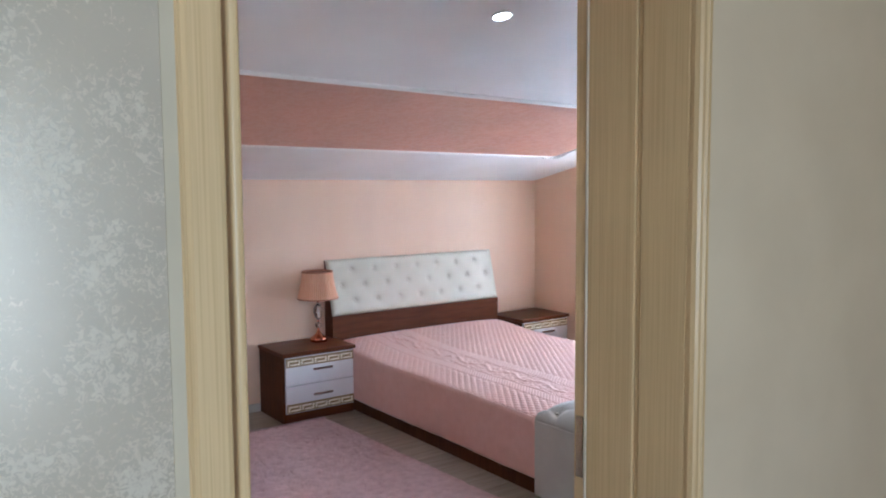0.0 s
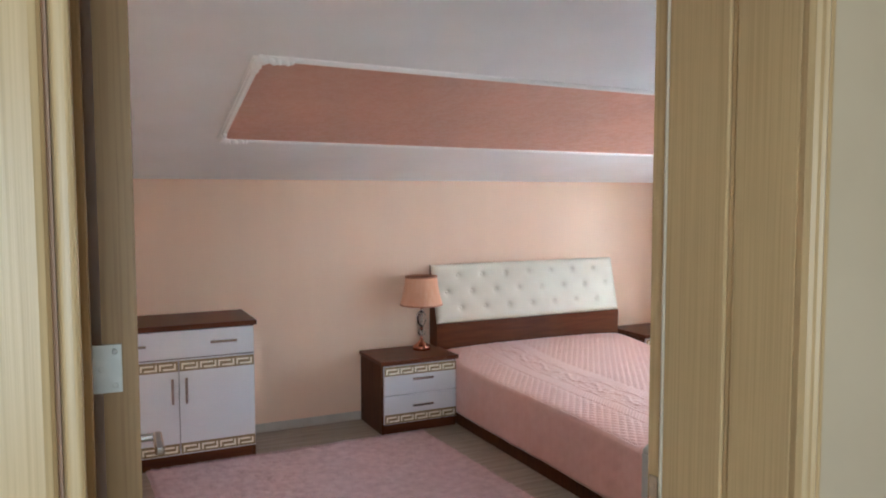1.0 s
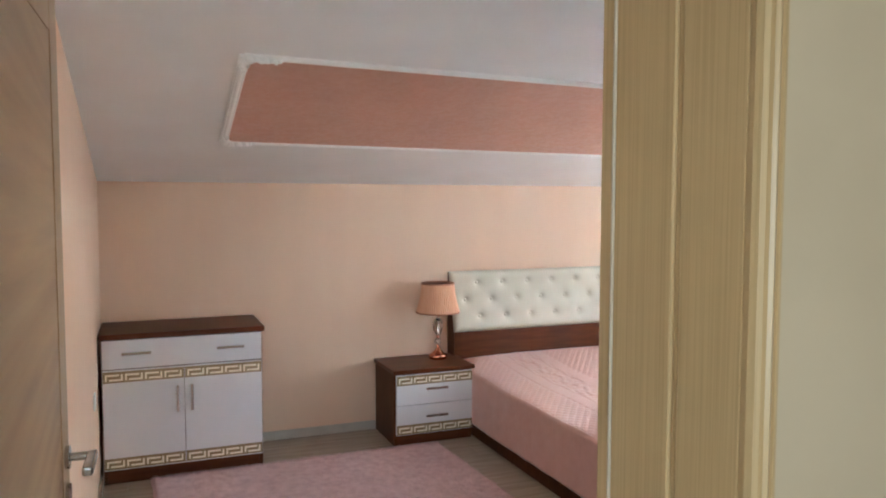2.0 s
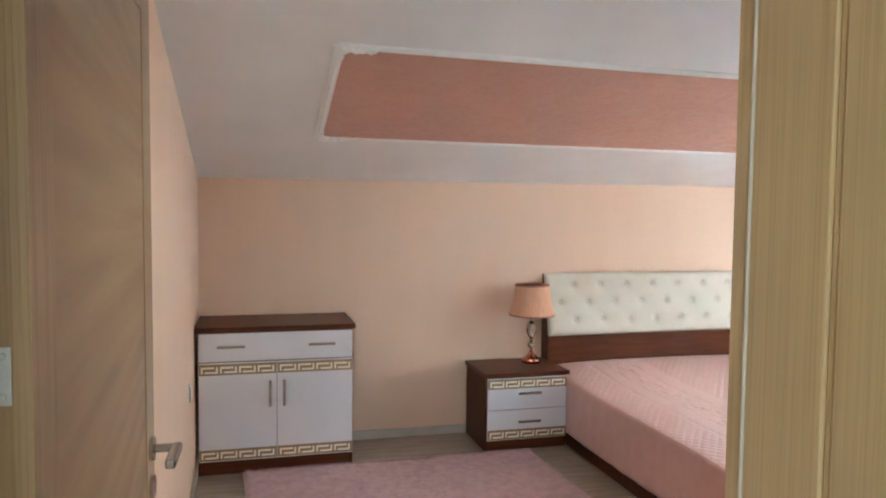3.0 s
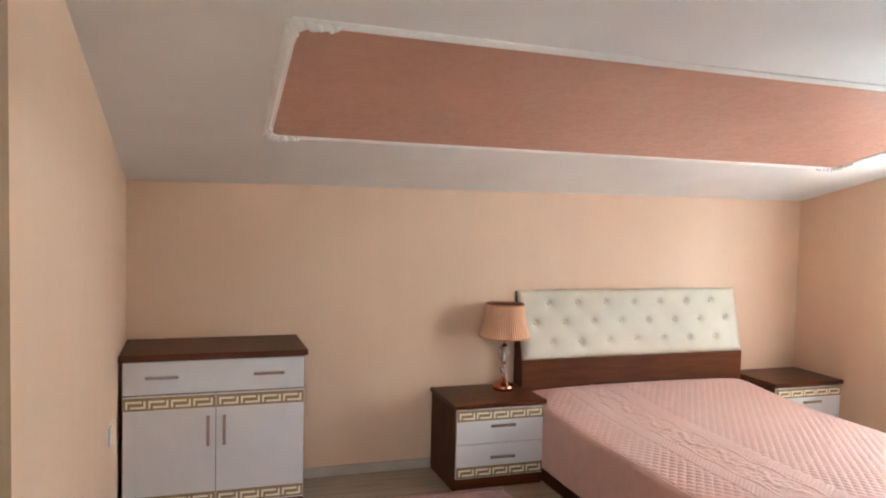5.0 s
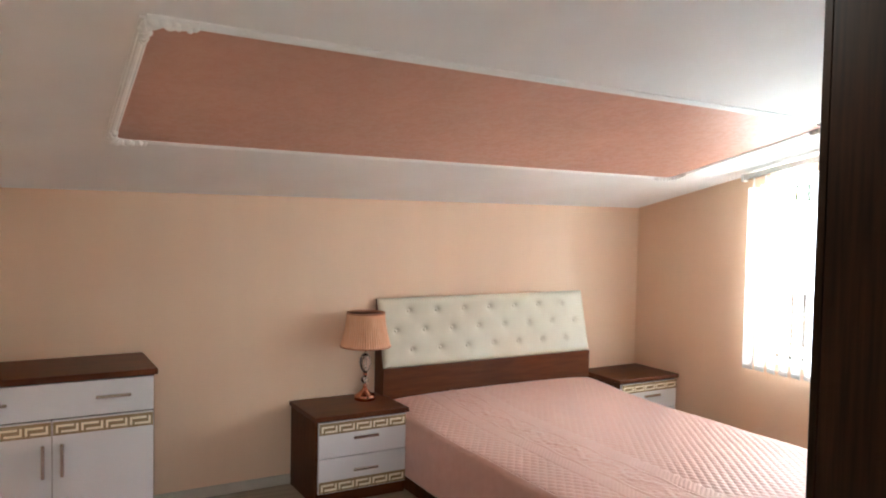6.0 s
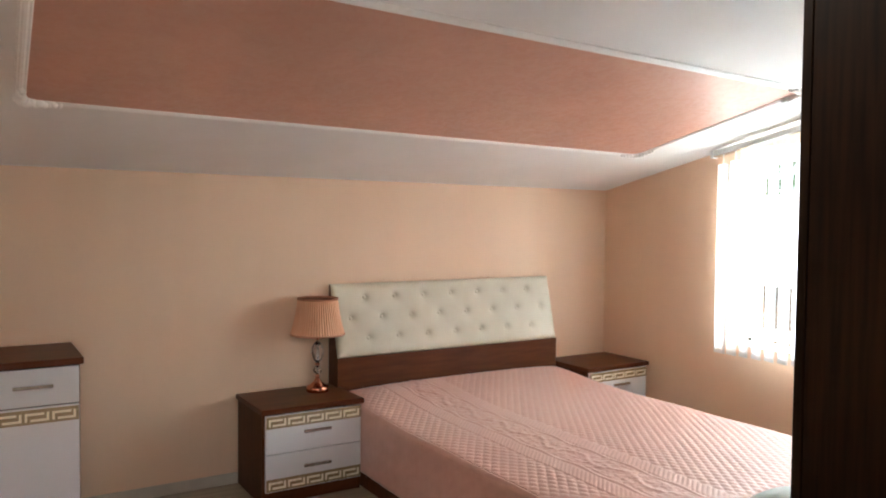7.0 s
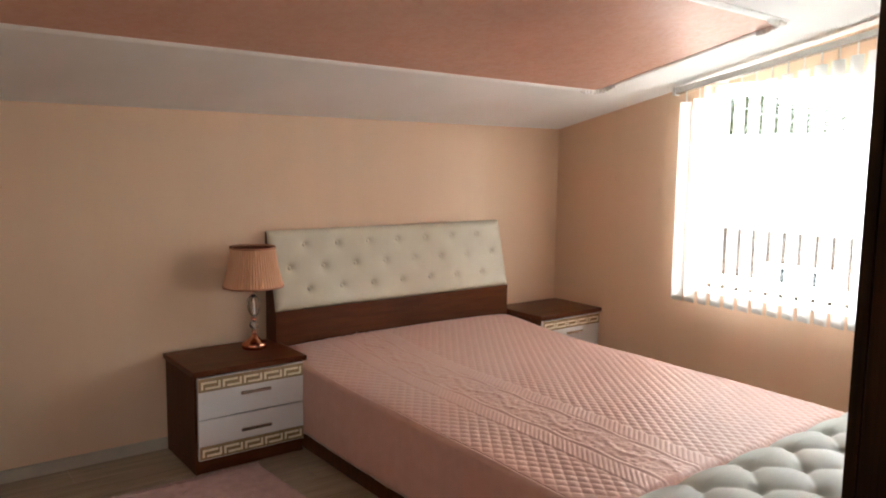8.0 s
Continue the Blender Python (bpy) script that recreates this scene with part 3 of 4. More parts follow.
# ground and distance outside
GRASS = shader("garden_ground", lin(186, 180, 160), 0.9, 0, lin(172, 170, 140), (0.6, 0.6, 0.6), bump=0.3)
# Facade tan is darkened to stand for shade, since the sun strikes this side.
BRICK = shader("shaded_tan_facade", lin(112, 86, 66), 0.85, 0, lin(92, 70, 54), (3, 3, 3), bump=0.2)
LEAFY = shader("foliage", lin(70, 88, 48), 0.7, 0, lin(92, 110, 60), (3, 3, 3))
BARK = shader("bark", lin(96, 78, 62), 0.9, 0, lin(70, 56, 44), (20, 20, 4), bump=0.4)
ROOF_TILE = shader("roof_tiles", lin(150, 92, 70), 0.8, 0, lin(128, 76, 58), (4, 4, 14), bump=0.3)
structure("ground", box(-150, -150, -3.2, 150, 150, -3.0), GRASS, "pale dry paved ground below the attic", "ground")


def neighbour_house(x, y0, y1, base, eave):
    ob = thing("house", (x, (y0 + y1) / 2, base), "tan neighbouring house with pale metal roof", "house")
    w, h = (y1 - y0) / 2, eave - base
    part("wall", box(0, -w, 0, 6, w, h), BRICK, ob)
    part("roof", prism([(-0.5, h), (3, h + 1.7), (6.5, h), (6.5, h + 0.12), (3, h + 1.85), (-0.5, h + 0.12)], "y", -w - 0.4, w + 0.4), TIN, ob, "pale sheet metal roof")
    for k in range(3):
        yy = -w + (k + 0.5) * 2 * w / 3
        win_frame = part("window", box(-0.05, yy - 0.6, h - 2.0, 0.02, yy + 0.6, h - 0.6), PVC, ob, "white framed window")
        part("pane", box(-0.056, yy - 0.52, h - 1.92, -0.05, yy - 0.03, h - 0.68), DARK_PANE, win_frame)
        part("pane", box(-0.056, yy + 0.03, h - 1.92, -0.05, yy + 0.52, h - 0.68), DARK_PANE, win_frame)
    return ob


def garden_tree(x, y, base, height, seed):
    rng = random.Random(seed)
    ob = thing("tree", (x, y, base), "leafy green garden tree behind the neighbouring house", "tree", "garden trees")
    bm = bmesh.new()
    bmesh.ops.create_cone(bm, cap_ends=True, segments=10, radius1=0.22, radius2=0.08, depth=height * 0.6, matrix=Matrix.Translation((0, 0, height * 0.3)))
    limbs = []
    for k in range(9):
        a, z = rng.uniform(0, 6.28), height * rng.uniform(0.35, 0.6)
        tip = (math.cos(a) * height * 0.22, math.sin(a) * height * 0.22, z + height * rng.uniform(0.12, 0.3))
        rod((0, 0, z), tip, 0.04, 6, bm)
        limbs.append(tip)
    part("trunk", bm, BARK, ob)
    vs, fs = [], []
    for k in range(5200):
        c = Vector(rng.choice(limbs)) + Vector((rng.gauss(0, 0.5), rng.gauss(0, 0.5), rng.gauss(0.2, 0.45)))
        r = Euler((rng.uniform(0, 6), rng.uniform(0, 6), 0)).to_matrix()
        i = len(vs)
        vs += [tuple(c + r @ Vector(q)) for q in ((-0.09, 0, 0), (0, -0.05, 0.01), (0.09, 0, 0), (0, 0.05, 0.01))]
        fs.append((i, i + 1, i + 2, i + 3))
    sheet("crown", vs, fs, LEAFY, ob, "loose green leaf crown", False)
    return ob


TIN = shader("pale_tin_roof", lin(206, 206, 204), 0.4, 0.3, lin(192, 192, 190), (2, 30, 2))
DARK_PANE = shader("dark_window_glass", lin(60, 66, 70), 0.08, 0, lin(50, 56, 60), (2, 2, 2))
neighbour_house(13.5, 1.0, 12.0, -3.0, 0.3)
garden_tree(22.0, 8.6, -3.0, 6.9, 1)
garden_tree(23.5, 13.4, -3.0, 6.5, 2)

# ---------------------------------------------------------------- furniture


def key_strip(parent, x0, x1, z0, z1, y, units):
    """A champagne strip with raised cream Greek key, on a front facing -y."""
    strip = part("key_strip", box(x0, y - 0.003, z0, x1, y, z1, 0.0008), CHAMPAGNE, parent, "champagne strip with cream Greek key relief")
    bm = bmesh.new()
    h = (z1 - z0)
    b = h * 0.16
    top, bot = z1 - h * 0.31, z0 + h * 0.27
    mid = (top + bot) / 2
    p = (x1 - x0 - 0.012) / units
    for k in range(units):
        ax = x0 + 0.006 + k * p
        e = y - 0.0065

        def bar(u0, w0, u1, w1):
            box(ax + u0, e, w0, ax + u1, y - 0.002, w1, bm=bm)
        bar(0.05 * p, bot - b / 2, 0.05 * p + b, top - b / 2)            # left leg
        bar(0.05 * p, top - b / 2, 0.76 * p, top + b / 2)                # upper bar
        bar(0.94 * p - b, bot + b / 2, 0.94 * p, top + b / 2)            # right leg
        bar(0.25 * p, bot - b / 2, 0.94 * p, bot + b / 2)                # lower bar
    part("key_relief", bm, KEY_CREAM, strip)
    return strip


def pull(parent, cx, cz, y, length, upright=False):
    """A flat steel bar pull on two posts."""
    h = length / 2
    if upright:
        ob = part("handle", box(cx - 0.0075, y - 0.028, cz - h, cx + 0.0075, y - 0.018, cz + h, 0.003, 3), STEEL, parent, "brushed steel bar handle")
        for dz in (-h * 0.7, h * 0.7):
            part("post", rod((cx, y, cz + dz), (cx, y - 0.02, cz + dz), 0.004), STEEL, ob)
    else:
        ob = part("handle", box(cx - h, y - 0.028, cz - 0.0075, cx + h, y - 0.018, cz + 0.0075, 0.003, 3), STEEL, parent, "brushed steel bar handle")
        for dx in (-h * 0.7, h * 0.7):
            part("post", rod((cx + dx, y, cz), (cx + dx, y - 0.02, cz), 0.004), STEEL, ob)


def nightstand(at, label):
    """0.55 wide, 0.41 deep, 0.49 high; front at y = -0.41."""
    ob = thing("nightstand", at, label, "nightstand", "bedside nightstands")
    W, D = 0.54, 0.405
    part("side_panel", box(0, -D, 0, 0.02, 0, 0.466, 0.001), WALNUT_UP, ob)
    part("side_panel", box(W - 0.02, -D, 0, W, 0, 0.466, 0.001), WALNUT_UP, ob)
    part("back_panel", box(0.02, -0.012, 0.05, W - 0.02, -0.002, 0.466), WALNUT_UP, ob)
    part("plinth", box(0.02, -D + 0.004, 0, W - 0.02, -D + 0.022, 0.066, 0.001), WALNUT, ob)
    part("bottom_panel", box(0.02, -D + 0.022, 0.05, W - 0.02, -0.012, 0.066), WALNUT, ob)
    part("top", box(-0.012, -D - 0.028, 0.466, W + 0.012, 0, 0.492, 0.004), WALNUT, ob, "walnut top board")
    for z0, z1, strip_low in ((0.262, 0.458, False), (0.070, 0.258, True)):
        d = part("drawer", box(0.012, -D - 0.018, z0, W - 0.004, -D, z1, 0.0015), GLOSS_WHITE, ob, "glossy white drawer front")
        if strip_low:
            key_strip(d, 0.014, W - 0.006, z0 + 0.004, z0 + 0.066, -D - 0.018, 5)
            pull(d, W * 0.52, z1 - 0.072, -D - 0.018, 0.15)
        else:
            key_strip(d, 0.014, W - 0.006, z1 - 0.066, z1 - 0.004, -D - 0.018, 5)
            pull(d, W * 0.52, z1 - 0.094, -D - 0.018, 0.15)
    return ob


stand = nightstand((1.706, -0.016, 0), "walnut nightstand with glossy white drawers and Greek key strips")
copy_thing(stand, pose(3.887, -0.016, 0))


def dresser(at):
    ob = thing("dresser", at, "walnut dresser with white drawer, doors and Greek key strips", "dresser")
    W, D = 0.862, 0.44
    part("side_panel", box(0, -D, 0, 0.02, 0, 0.808, 0.001), WALNUT_UP, ob)
    part("side_panel", box(W - 0.02, -D, 0, W, 0, 0.808, 0.001), WALNUT_UP, ob)
    part("back_panel", box(0.02, -0.012, 0.06, W - 0.02, -0.002, 0.808), WALNUT_UP, ob)
    part("plinth", box(0.02, -D + 0.004, 0, W - 0.02, -D + 0.022, 0.078, 0.001), WALNUT, ob)
    part("bottom_panel", box(0.02, -D + 0.022, 0.06, W - 0.02, -0.012, 0.078), WALNUT, ob)
    part("top", box(-0.010, -D - 0.028, 0.810, W + 0.014, 0, 0.838, 0.004), WALNUT, ob, "walnut top board")
    d = part("drawer", box(0.006, -D - 0.019, 0.645, W - 0.004, -D, 0.803, 0.0015), GLOSS_WHITE, ob, "glossy white drawer front")
    pull(d, W * 0.21, 0.73, -D - 0.019, 0.15)
    pull(d, W * 0.79, 0.73, -D - 0.019, 0.15)
    mid = 0.430
    for x0, x1, hx in ((0.006, mid - 0.0015, mid - 0.038), (mid + 0.0015, W - 0.004, mid + 0.038)):
        d = part("cabinet_door", box(x0, -D - 0.019, 0.082, x1, -D, 0.639, 0.0015), GLOSS_WHITE, ob, "glossy white cabinet door")
        key_strip(d, x0 + 0.002, x1 - 0.002, 0.570, 0.632, -D - 0.019, 4)
        key_strip(d, x0 + 0.002, x1 - 0.002, 0.088, 0.150, -D - 0.019, 4)
        pull(d, hx, 0.46, -D - 0.019, 0.15, True)
    return ob


dresser((0.016, -0.018, 0))


def table_lamp(at):
    ob = thing("table_lamp", at, "rose gold and crystal table lamp with pleated salmon shade", "table lamp")
    part("base", lathe([(0.058, 0), (0.061, 0.003), (0.061, 0.026), (0.057, 0.031), (0.050, 0.033), (0.040, 0.040), (0.024, 0.054), (0.015, 0.068), (0.010, 0.078)], 40), COPPER, ob, "rose gold round foot", True)
    part("stem", lathe([(0.010, 0.078), (0.014, 0.084), (0.008, 0.092), (0.0025, 0.100)], 20), COPPER, ob, "rose gold stem", True)
    part("core_rod", rod((0, 0, 0.098), (0, 0, 0.302), 0.0022, 10), CHROME, ob, "thin nickel rod inside the crystal")
    part("neck", lathe([(0.0025, 0.284), (0.010, 0.290), (0.010, 0.33)], 20), COPPER, ob, "rose gold neck", True)
    part("crystal_ball", lathe([(0.007, 0.096), (0.020, 0.106), (0.026, 0.118), (0.020, 0.132), (0.008, 0.142)], 10), CRYSTAL, ob, "faceted crystal ball")
    part("collar", lathe([(0.008, 0.142), (0.014, 0.148), (0.014, 0.154), (0.008, 0.160)], 20), COPPER, ob, "", True)
    part("crystal_drop", lathe([(0.008, 0.160), (0.024, 0.180), (0.036, 0.215), (0.034, 0.245), (0.018, 0.270), (0.008, 0.278)], 10), CRYSTAL, ob, "faceted crystal drop")
    # pleated shade
    n, rows = 240, 7
    vs, fs = [], []
    for r in range(rows):
        t = r / (rows - 1)
        rad = 0.147 - 0.038 * t - 0.006 * math.sin(t * math.pi)
        for k in range(n):
            a = 2 * math.pi * k / n
            q = rad + (0.0032 if k % 4 in (0, 1) else -0.0012) * (1 - 0.3 * t)
            vs.append((q * math.cos(a), q * math.sin(a), 0.320 + 0.196 * t))
    for r in range(rows - 1):
        for k in range(n):
            fs.append((r * n + k, r * n + (k + 1) % n, (r + 1) * n + (k + 1) % n, (r + 1) * n + k))
    shade = sheet("shade", vs, fs, SHADE_CLOTH, ob, "pleated salmon cloth shade", False)
    m = shade.modifiers.new("thickness", "SOLIDIFY")
    m.thickness = 0.0015
    for z, r in ((0.320, 0.1495), (0.515, 0.1115)):
        part("shade_trim", lathe([(r - 0.003, z - 0.004), (r + 0.002, z - 0.004), (r + 0.002, z + 0.005), (r - 0.003, z + 0.005), (r - 0.003, z - 0.004)], 48), TRIM_CLOTH, shade, "copper coloured braid", True)
    part("shade_spider", rod((-0.105, 0, 0.495), (0.105, 0, 0.495), 0.002, 8, rod((0, -0.105, 0.495), (0, 0.105, 0.495), 0.002, 8)), COPPER, shade)
    part("bulb_holder", lathe([(0.014, 0.33), (0.016, 0.36), (0.014, 0.38)], 16), COPPER, ob, "", True)
    return ob


table_lamp((2.104, -0.172, 0.492))

# bed
HX0, HX1 = 2.238, 3.858
bed = thing("bed", (0, 0, 0), "walnut double bed with a white button-tufted headboard", "bed")
part("side_rail", box(HX0 + 0.026, -2.34, 0.0, HX0 + 0.05, -0.15, 0.30, 0.002), WALNUT_UP, bed)
part("side_rail", box(HX1 - 0.05, -2.34, 0.0, HX1 - 0.026, -0.15, 0.30, 0.002), WALNUT_UP, bed)
part("foot_rail", box(HX0 + 0.045, -2.34, 0.0, HX1 - 0.045, -2.315, 0.30, 0.002), WALNUT, bed)
part("slat_base", box(HX0 + 0.045, -2.315, 0.24, HX1 - 0.045, -0.15, 0.27), WALNUT, bed)
part("mattress", box(HX0 + 0.05, -2.30, 0.27, HX1 - 0.05, -0.16, 0.395, 0.03, 3), BENCH_WHITE, bed)
HB0, HB1 = 0.656, 1.072        # cushion from and to
YB, YT = -0.160, -0.056        # its front below and above
head = part("headboard", prism([(-0.018, 0), (-0.018, HB1 - 0.004), (-0.026, HB1 - 0.004), (-0.126, HB0), (-0.145, HB0), (-0.145, 0)], "x", HX0, HX1), WALNUT, bed, "walnut headboard panel")
nu, nv = 150, 48
vs, fs = [], []
buttons = []
L = HX1 - HX0
for row, (fz, count, off) in enumerate(((0.80, 7, 0.5), (0.52, 8, 0.0), (0.24, 7, 0.5))):
    for k in range(count):
        buttons.append((0.105 + (k + off) * (L - 0.21) / 7, fz * (HB1 - HB0)))
H = HB1 - HB0
for j in range(nv + 1):
    for i in range(nu + 1):
        u, w = L * i / nu, H * j / nv
        edge = min(u, L - u, w, H - w)
        puff = 0.022 * (1 - math.exp(-edge / 0.012))
        for bu, bw in buttons:
            d2 = (u - bu) ** 2 + (w - bw) ** 2
            if d2 < 0.01:
                puff -= 0.018 * math.exp(-d2 / 0.00022) + 0.010 * math.exp(-d2 / 0.0016)
        y = YB + 0.022 + (YT - YB) * w / H
        vs.append((HX0 + u, y - puff, HB0 + w))
for j in range(nv):
    for i in range(nu):
        a = j * (nu + 1) + i
        fs.append((a, a + 1, a + nu + 2, a + nu + 1))
cushion = sheet("headboard_cushion", vs, fs, LEATHER, bed, "white leatherette button-tufted cushion")
m = cushion.modifiers.new("thickness", "SOLIDIFY")
m.thickness, m.offset = 0.012, -1
tilt = math.degrees(math.atan((YT - YB) / H))
btn = lathe([(0.012, 0), (0.011, 0.005), (0.005, 0.009)], 14)
btn_mesh = bpy.data.meshes.new("button")
btn.to_mesh(btn_mesh)
btn.free()
btn_mesh.materials.append(LEATHER)
btn_mesh.polygons.foreach_set("use_smooth", [True] * len(btn_mesh.polygons))
for bu, bw in buttons:
    b = new("button", btn_mesh)
    b.parent = cushion
    b.matrix_local = pose(HX0 + bu, YB + 0.022 + (YT - YB) * bw / H + 0.003, HB0 + bw, 90 - tilt, 0, 0)

# quilted bedspread


def quilt(x, y):
    """Relief of the quilting, in metres: a braided band, herringbone beside it, scalloped diamonds elsewhere."""
    c = 0.445 + 0.015 * math.sin(y * 0.9)
    u = x - c
    a = abs(u)
    if a < 0.075:
        f = noise.noise((x * 42, y * 42, 1.3)) * 0.6 + noise.noise((x * 85, y * 85, 4.1)) * 0.4
        vine = math.sin(y * 22) * 0.03
        return 0.0035 + 0.0045 * f + 0.0035 * math.exp(-((u - vine) / 0.013) ** 2)
    wave = 0.010 * math.sin(y * 26)
    if a < 0.105:
        return 0.002 + 0.0035 * math.exp(-((a - 0.090 - wave * 0.7) / 0.008) ** 2)
    if a < 0.19:
        s = (x - y) / 0.024 if u < 0 else (y * 0.8 - x * 0.6) / 0.019
        return 0.0012 + 0.0032 * abs(math.sin(math.pi * s)) ** 0.6
    # staggered puffed diamonds between stitched lines
    p, q = x / 0.046 + y / 0.062, x / 0.046 - y / 0.062
    puff = abs(math.sin(math.pi * p) * math.sin(math.pi * q)) ** 0.45
    return min(1.0, 0.45 + (a - 0.19) * 14) * 0.0050 * puff


def bedspread():
    x0, x1, top, low, r = HX0 + 0.012, HX1 - 0.006, 0.416, 0.088, 0.016
    prof = []
    drop = [(0, low + (top - r - low) * k / 16) for k in range(17)]
    arc = [(r - r * math.cos(math.pi / 2 * k / 4), top - r + r * math.sin(math.pi / 2 * k / 4)) for k in range(1, 5)]
    flat_n = 380
    wid = x1 - x0
    prof += drop + arc
    prof += [(r + (wid - 2 * r) * k / flat_n, top) for k in range(1, flat_n)]
    prof += [(wid - px, pz) for px, pz in reversed(arc)] + [(wid - px, pz) for px, pz in reversed(drop)]
    nv, y0, y1 = 520, -0.168, -2.372
    vs, fs = [], []
    k = len(prof)
    for j in range(nv + 1):
        t = j / nv
        y = y0 + (y1 - y0) * t
        sag = 0.014 * max(0, (t - 0.55) / 0.45) ** 2 + 0.004 * noise.noise((0.3, y * 3, 0)) - 0.042 * math.exp(-((y + 0.168) / 0.36) ** 2)
        fold = max(0.0, (t - 0.965) / 0.035)
        for i, (px, pz) in enumerate(prof):
            hgt = max(0.0, (pz - low) / (top - low))
            zz = pz - sag * hgt - 0.16 * fold ** 2 * hgt
            xx = x0 + px
            if 0.004 < px < wid - 0.004:
                d = min(px, wid - px)
                crown = 0.012 * (1 - math.exp(-d / 0.10)) + 0.010 * (1 - (2 * px / wid - 1) ** 2)
                zz += crown + quilt(px, y) * min(1, (px - 0.004) / 0.03, (wid - 0.004 - px) / 0.03)
            else:
                side = -1 if px < wid / 2 else 1
                f = 1 - hgt
                xx += side * (0.007 * noise.noise((y * 2.2, f * 1.5, side)) * (0.3 + f) + 0.004 * noise.noise((y * 9, f * 4, 3 + side)))
                zz += 0.012 * noise.noise((y * 1.6, 5.0, side)) * f ** 3
                xx += side * 0.0012 * abs(math.sin(math.pi * (y / 0.085 + zz / 0.06)) * math.sin(math.pi * (y / 0.085 - zz / 0.06)))
            vs.append((xx, y, zz))
    ob = thing("bedspread", (0, 0, 0), "pink satin quilted bedspread draped over the bed", "bedspread")
    seam = 20
    for name, i0, i1, label in (("side_drop", 0, seam, "plain hanging side"), ("quilted_top", seam, k - 1 - seam, "quilted top with a braided band"), ("side_drop", k - 1 - seam, k - 1, "plain hanging side")):
        w = i1 - i0 + 1
        sub = [vs[j * k + i] for j in range(nv + 1) for i in range(i0, i1 + 1)]
        fs = [(j * w + i, j * w + i + 1, (j + 1) * w + i + 1, (j + 1) * w + i) for j in range(nv) for i in range(w - 1)]
        o = sheet(name, sub, fs, SATIN, ob, label)
        m = o.modifiers.new("thickness", "SOLIDIFY")
        m.thickness, m.offset = 0.004, -1
    return ob


bedspread()

# tufted bench at the foot of the bed


def bench(x0, x1, y0, y1, h):
    ob = thing("bench", ((x0 + x1) / 2, (y0 + y1) / 2, 0), "white leatherette bench with deep-tufted seat at the bed's foot", "bench")
    w, d = (x1 - x0) / 2, (y1 - y0) / 2
    part("body", box(-w, -d, 0.03, w, d, h - 0.085, 0.012, 3), BENCH_WHITE, ob, "white leatherette box body")
    for sx in (-1, 1):
        for sy in (-1, 1):
            part("foot", lathe([(0.018, 0), (0.022, 0.03)], 16, None, (sx * (w - 0.06), sy * (d - 0.06), 0)), WALNUT, ob)
    nu, nv = 230, 70
    vs, fs = [], []
    dx, vt = 0.26, d - 0.115
    tufts = [(k * dx, vt) for k in range(-4, 5)] + [(k * dx, -vt) for k in range(-4, 5)] + [((k + 0.5) * dx, 0.0) for k in range(-4, 4)]
    for j in range(nv + 1):
        for i in range(nu + 1):
            u, v = -w + 2 * w * i / nu, -d + 2 * d * j / nv
            e = min(w - abs(u), d - abs(v))
            z = h - 0.105 + 0.085 * math.sqrt(max(0.0, 1 - (1 - min(1, e / 0.13)) ** 2))
            if abs(v) < vt:
                p, q = u / dx + (v - vt) / (2 * vt), u / dx - (v - vt) / (2 * vt)
                puff = abs(math.sin(math.pi * p) * math.sin(math.pi * q)) ** 0.62
            else:
                puff = abs(math.sin(math.pi * u / dx)) ** 0.62
            z += 0.020 * puff * min(1, e / 0.02 + 0.3)
            z -= 0.022 * math.exp(-min((u - a) ** 2 + (v - b) ** 2 for a, b in tufts) / 0.0007)
            vs.append((u, v, z))
    for j in range(nv):
        for i in range(nu):
            a = j * (nu + 1) + i
            fs.append((a, a + 1, a + nu + 2, a + nu + 1))
    seat = sheet("seat", vs, fs, BENCH_WHITE, ob, "deep-tufted white leatherette seat")
    m = seat.modifiers.new("thickness", "SOLIDIFY")
    m.thickness, m.offset = 0.015, -1
    for a, b in tufts:
        if abs(a) < w - 0.03:
            part("tuft_button", lathe([(0.010, -0.002), (0.009, 0.004), (0.004, 0.007)], 12, None, (a, b, h - 0.043)), BENCH_WHITE, seat, "", True)
    return ob


bench(2.195, 3.86, -2.83, -2.376, 0.515)

# wardrobe
ward = thing("wardrobe", (1.805, SOUTH, 0), "tall dark wenge wardrobe standing against the doorway wall", "wardrobe")
WW, WD, WTOP = 2.0, 0.657, 2.2
part("side_panel", box(0, 0.003, 0, 0.022, WD, WTOP, 0.001), WENGE, ward)
part("side_panel", box(WW - 0.022, 0.003, 0, WW, WD, WTOP, 0.001), WENGE, ward)
part("top_panel", box(0.022, 0.003, WTOP - 0.022, WW - 0.022, WD, WTOP), WENGE, ward)
part("bottom_panel", box(0.022, 0.003, 0.07, WW - 0.022, WD, 0.092), WENGE, ward)
part("plinth", box(0.022, WD - 0.06, 0, WW - 0.022, WD - 0.04, 0.07), WENGE, ward)
part("back_panel", box(0.022, 0.003, 0.092, WW - 0.022, 0.011, WTOP - 0.022), WENGE, ward)
for k in range(4):
    d = part("wardrobe_door", box(0.001 + k * WW / 4, WD + 0.003, 0.075, (k + 1) * WW / 4 - 0.002, WD + 0.023, WTOP, 0.0015), WENGE, ward, "dark wenge door")
    hx = (k + (0.9 if k % 2 == 0 else 0.1)) * WW / 4
    part("handle", box(hx - 0.006, WD + 0.041, 0.95, hx + 0.006, WD + 0.049, 1.2, 0.002), STEEL, d, "brushed steel bar handle")

# rug


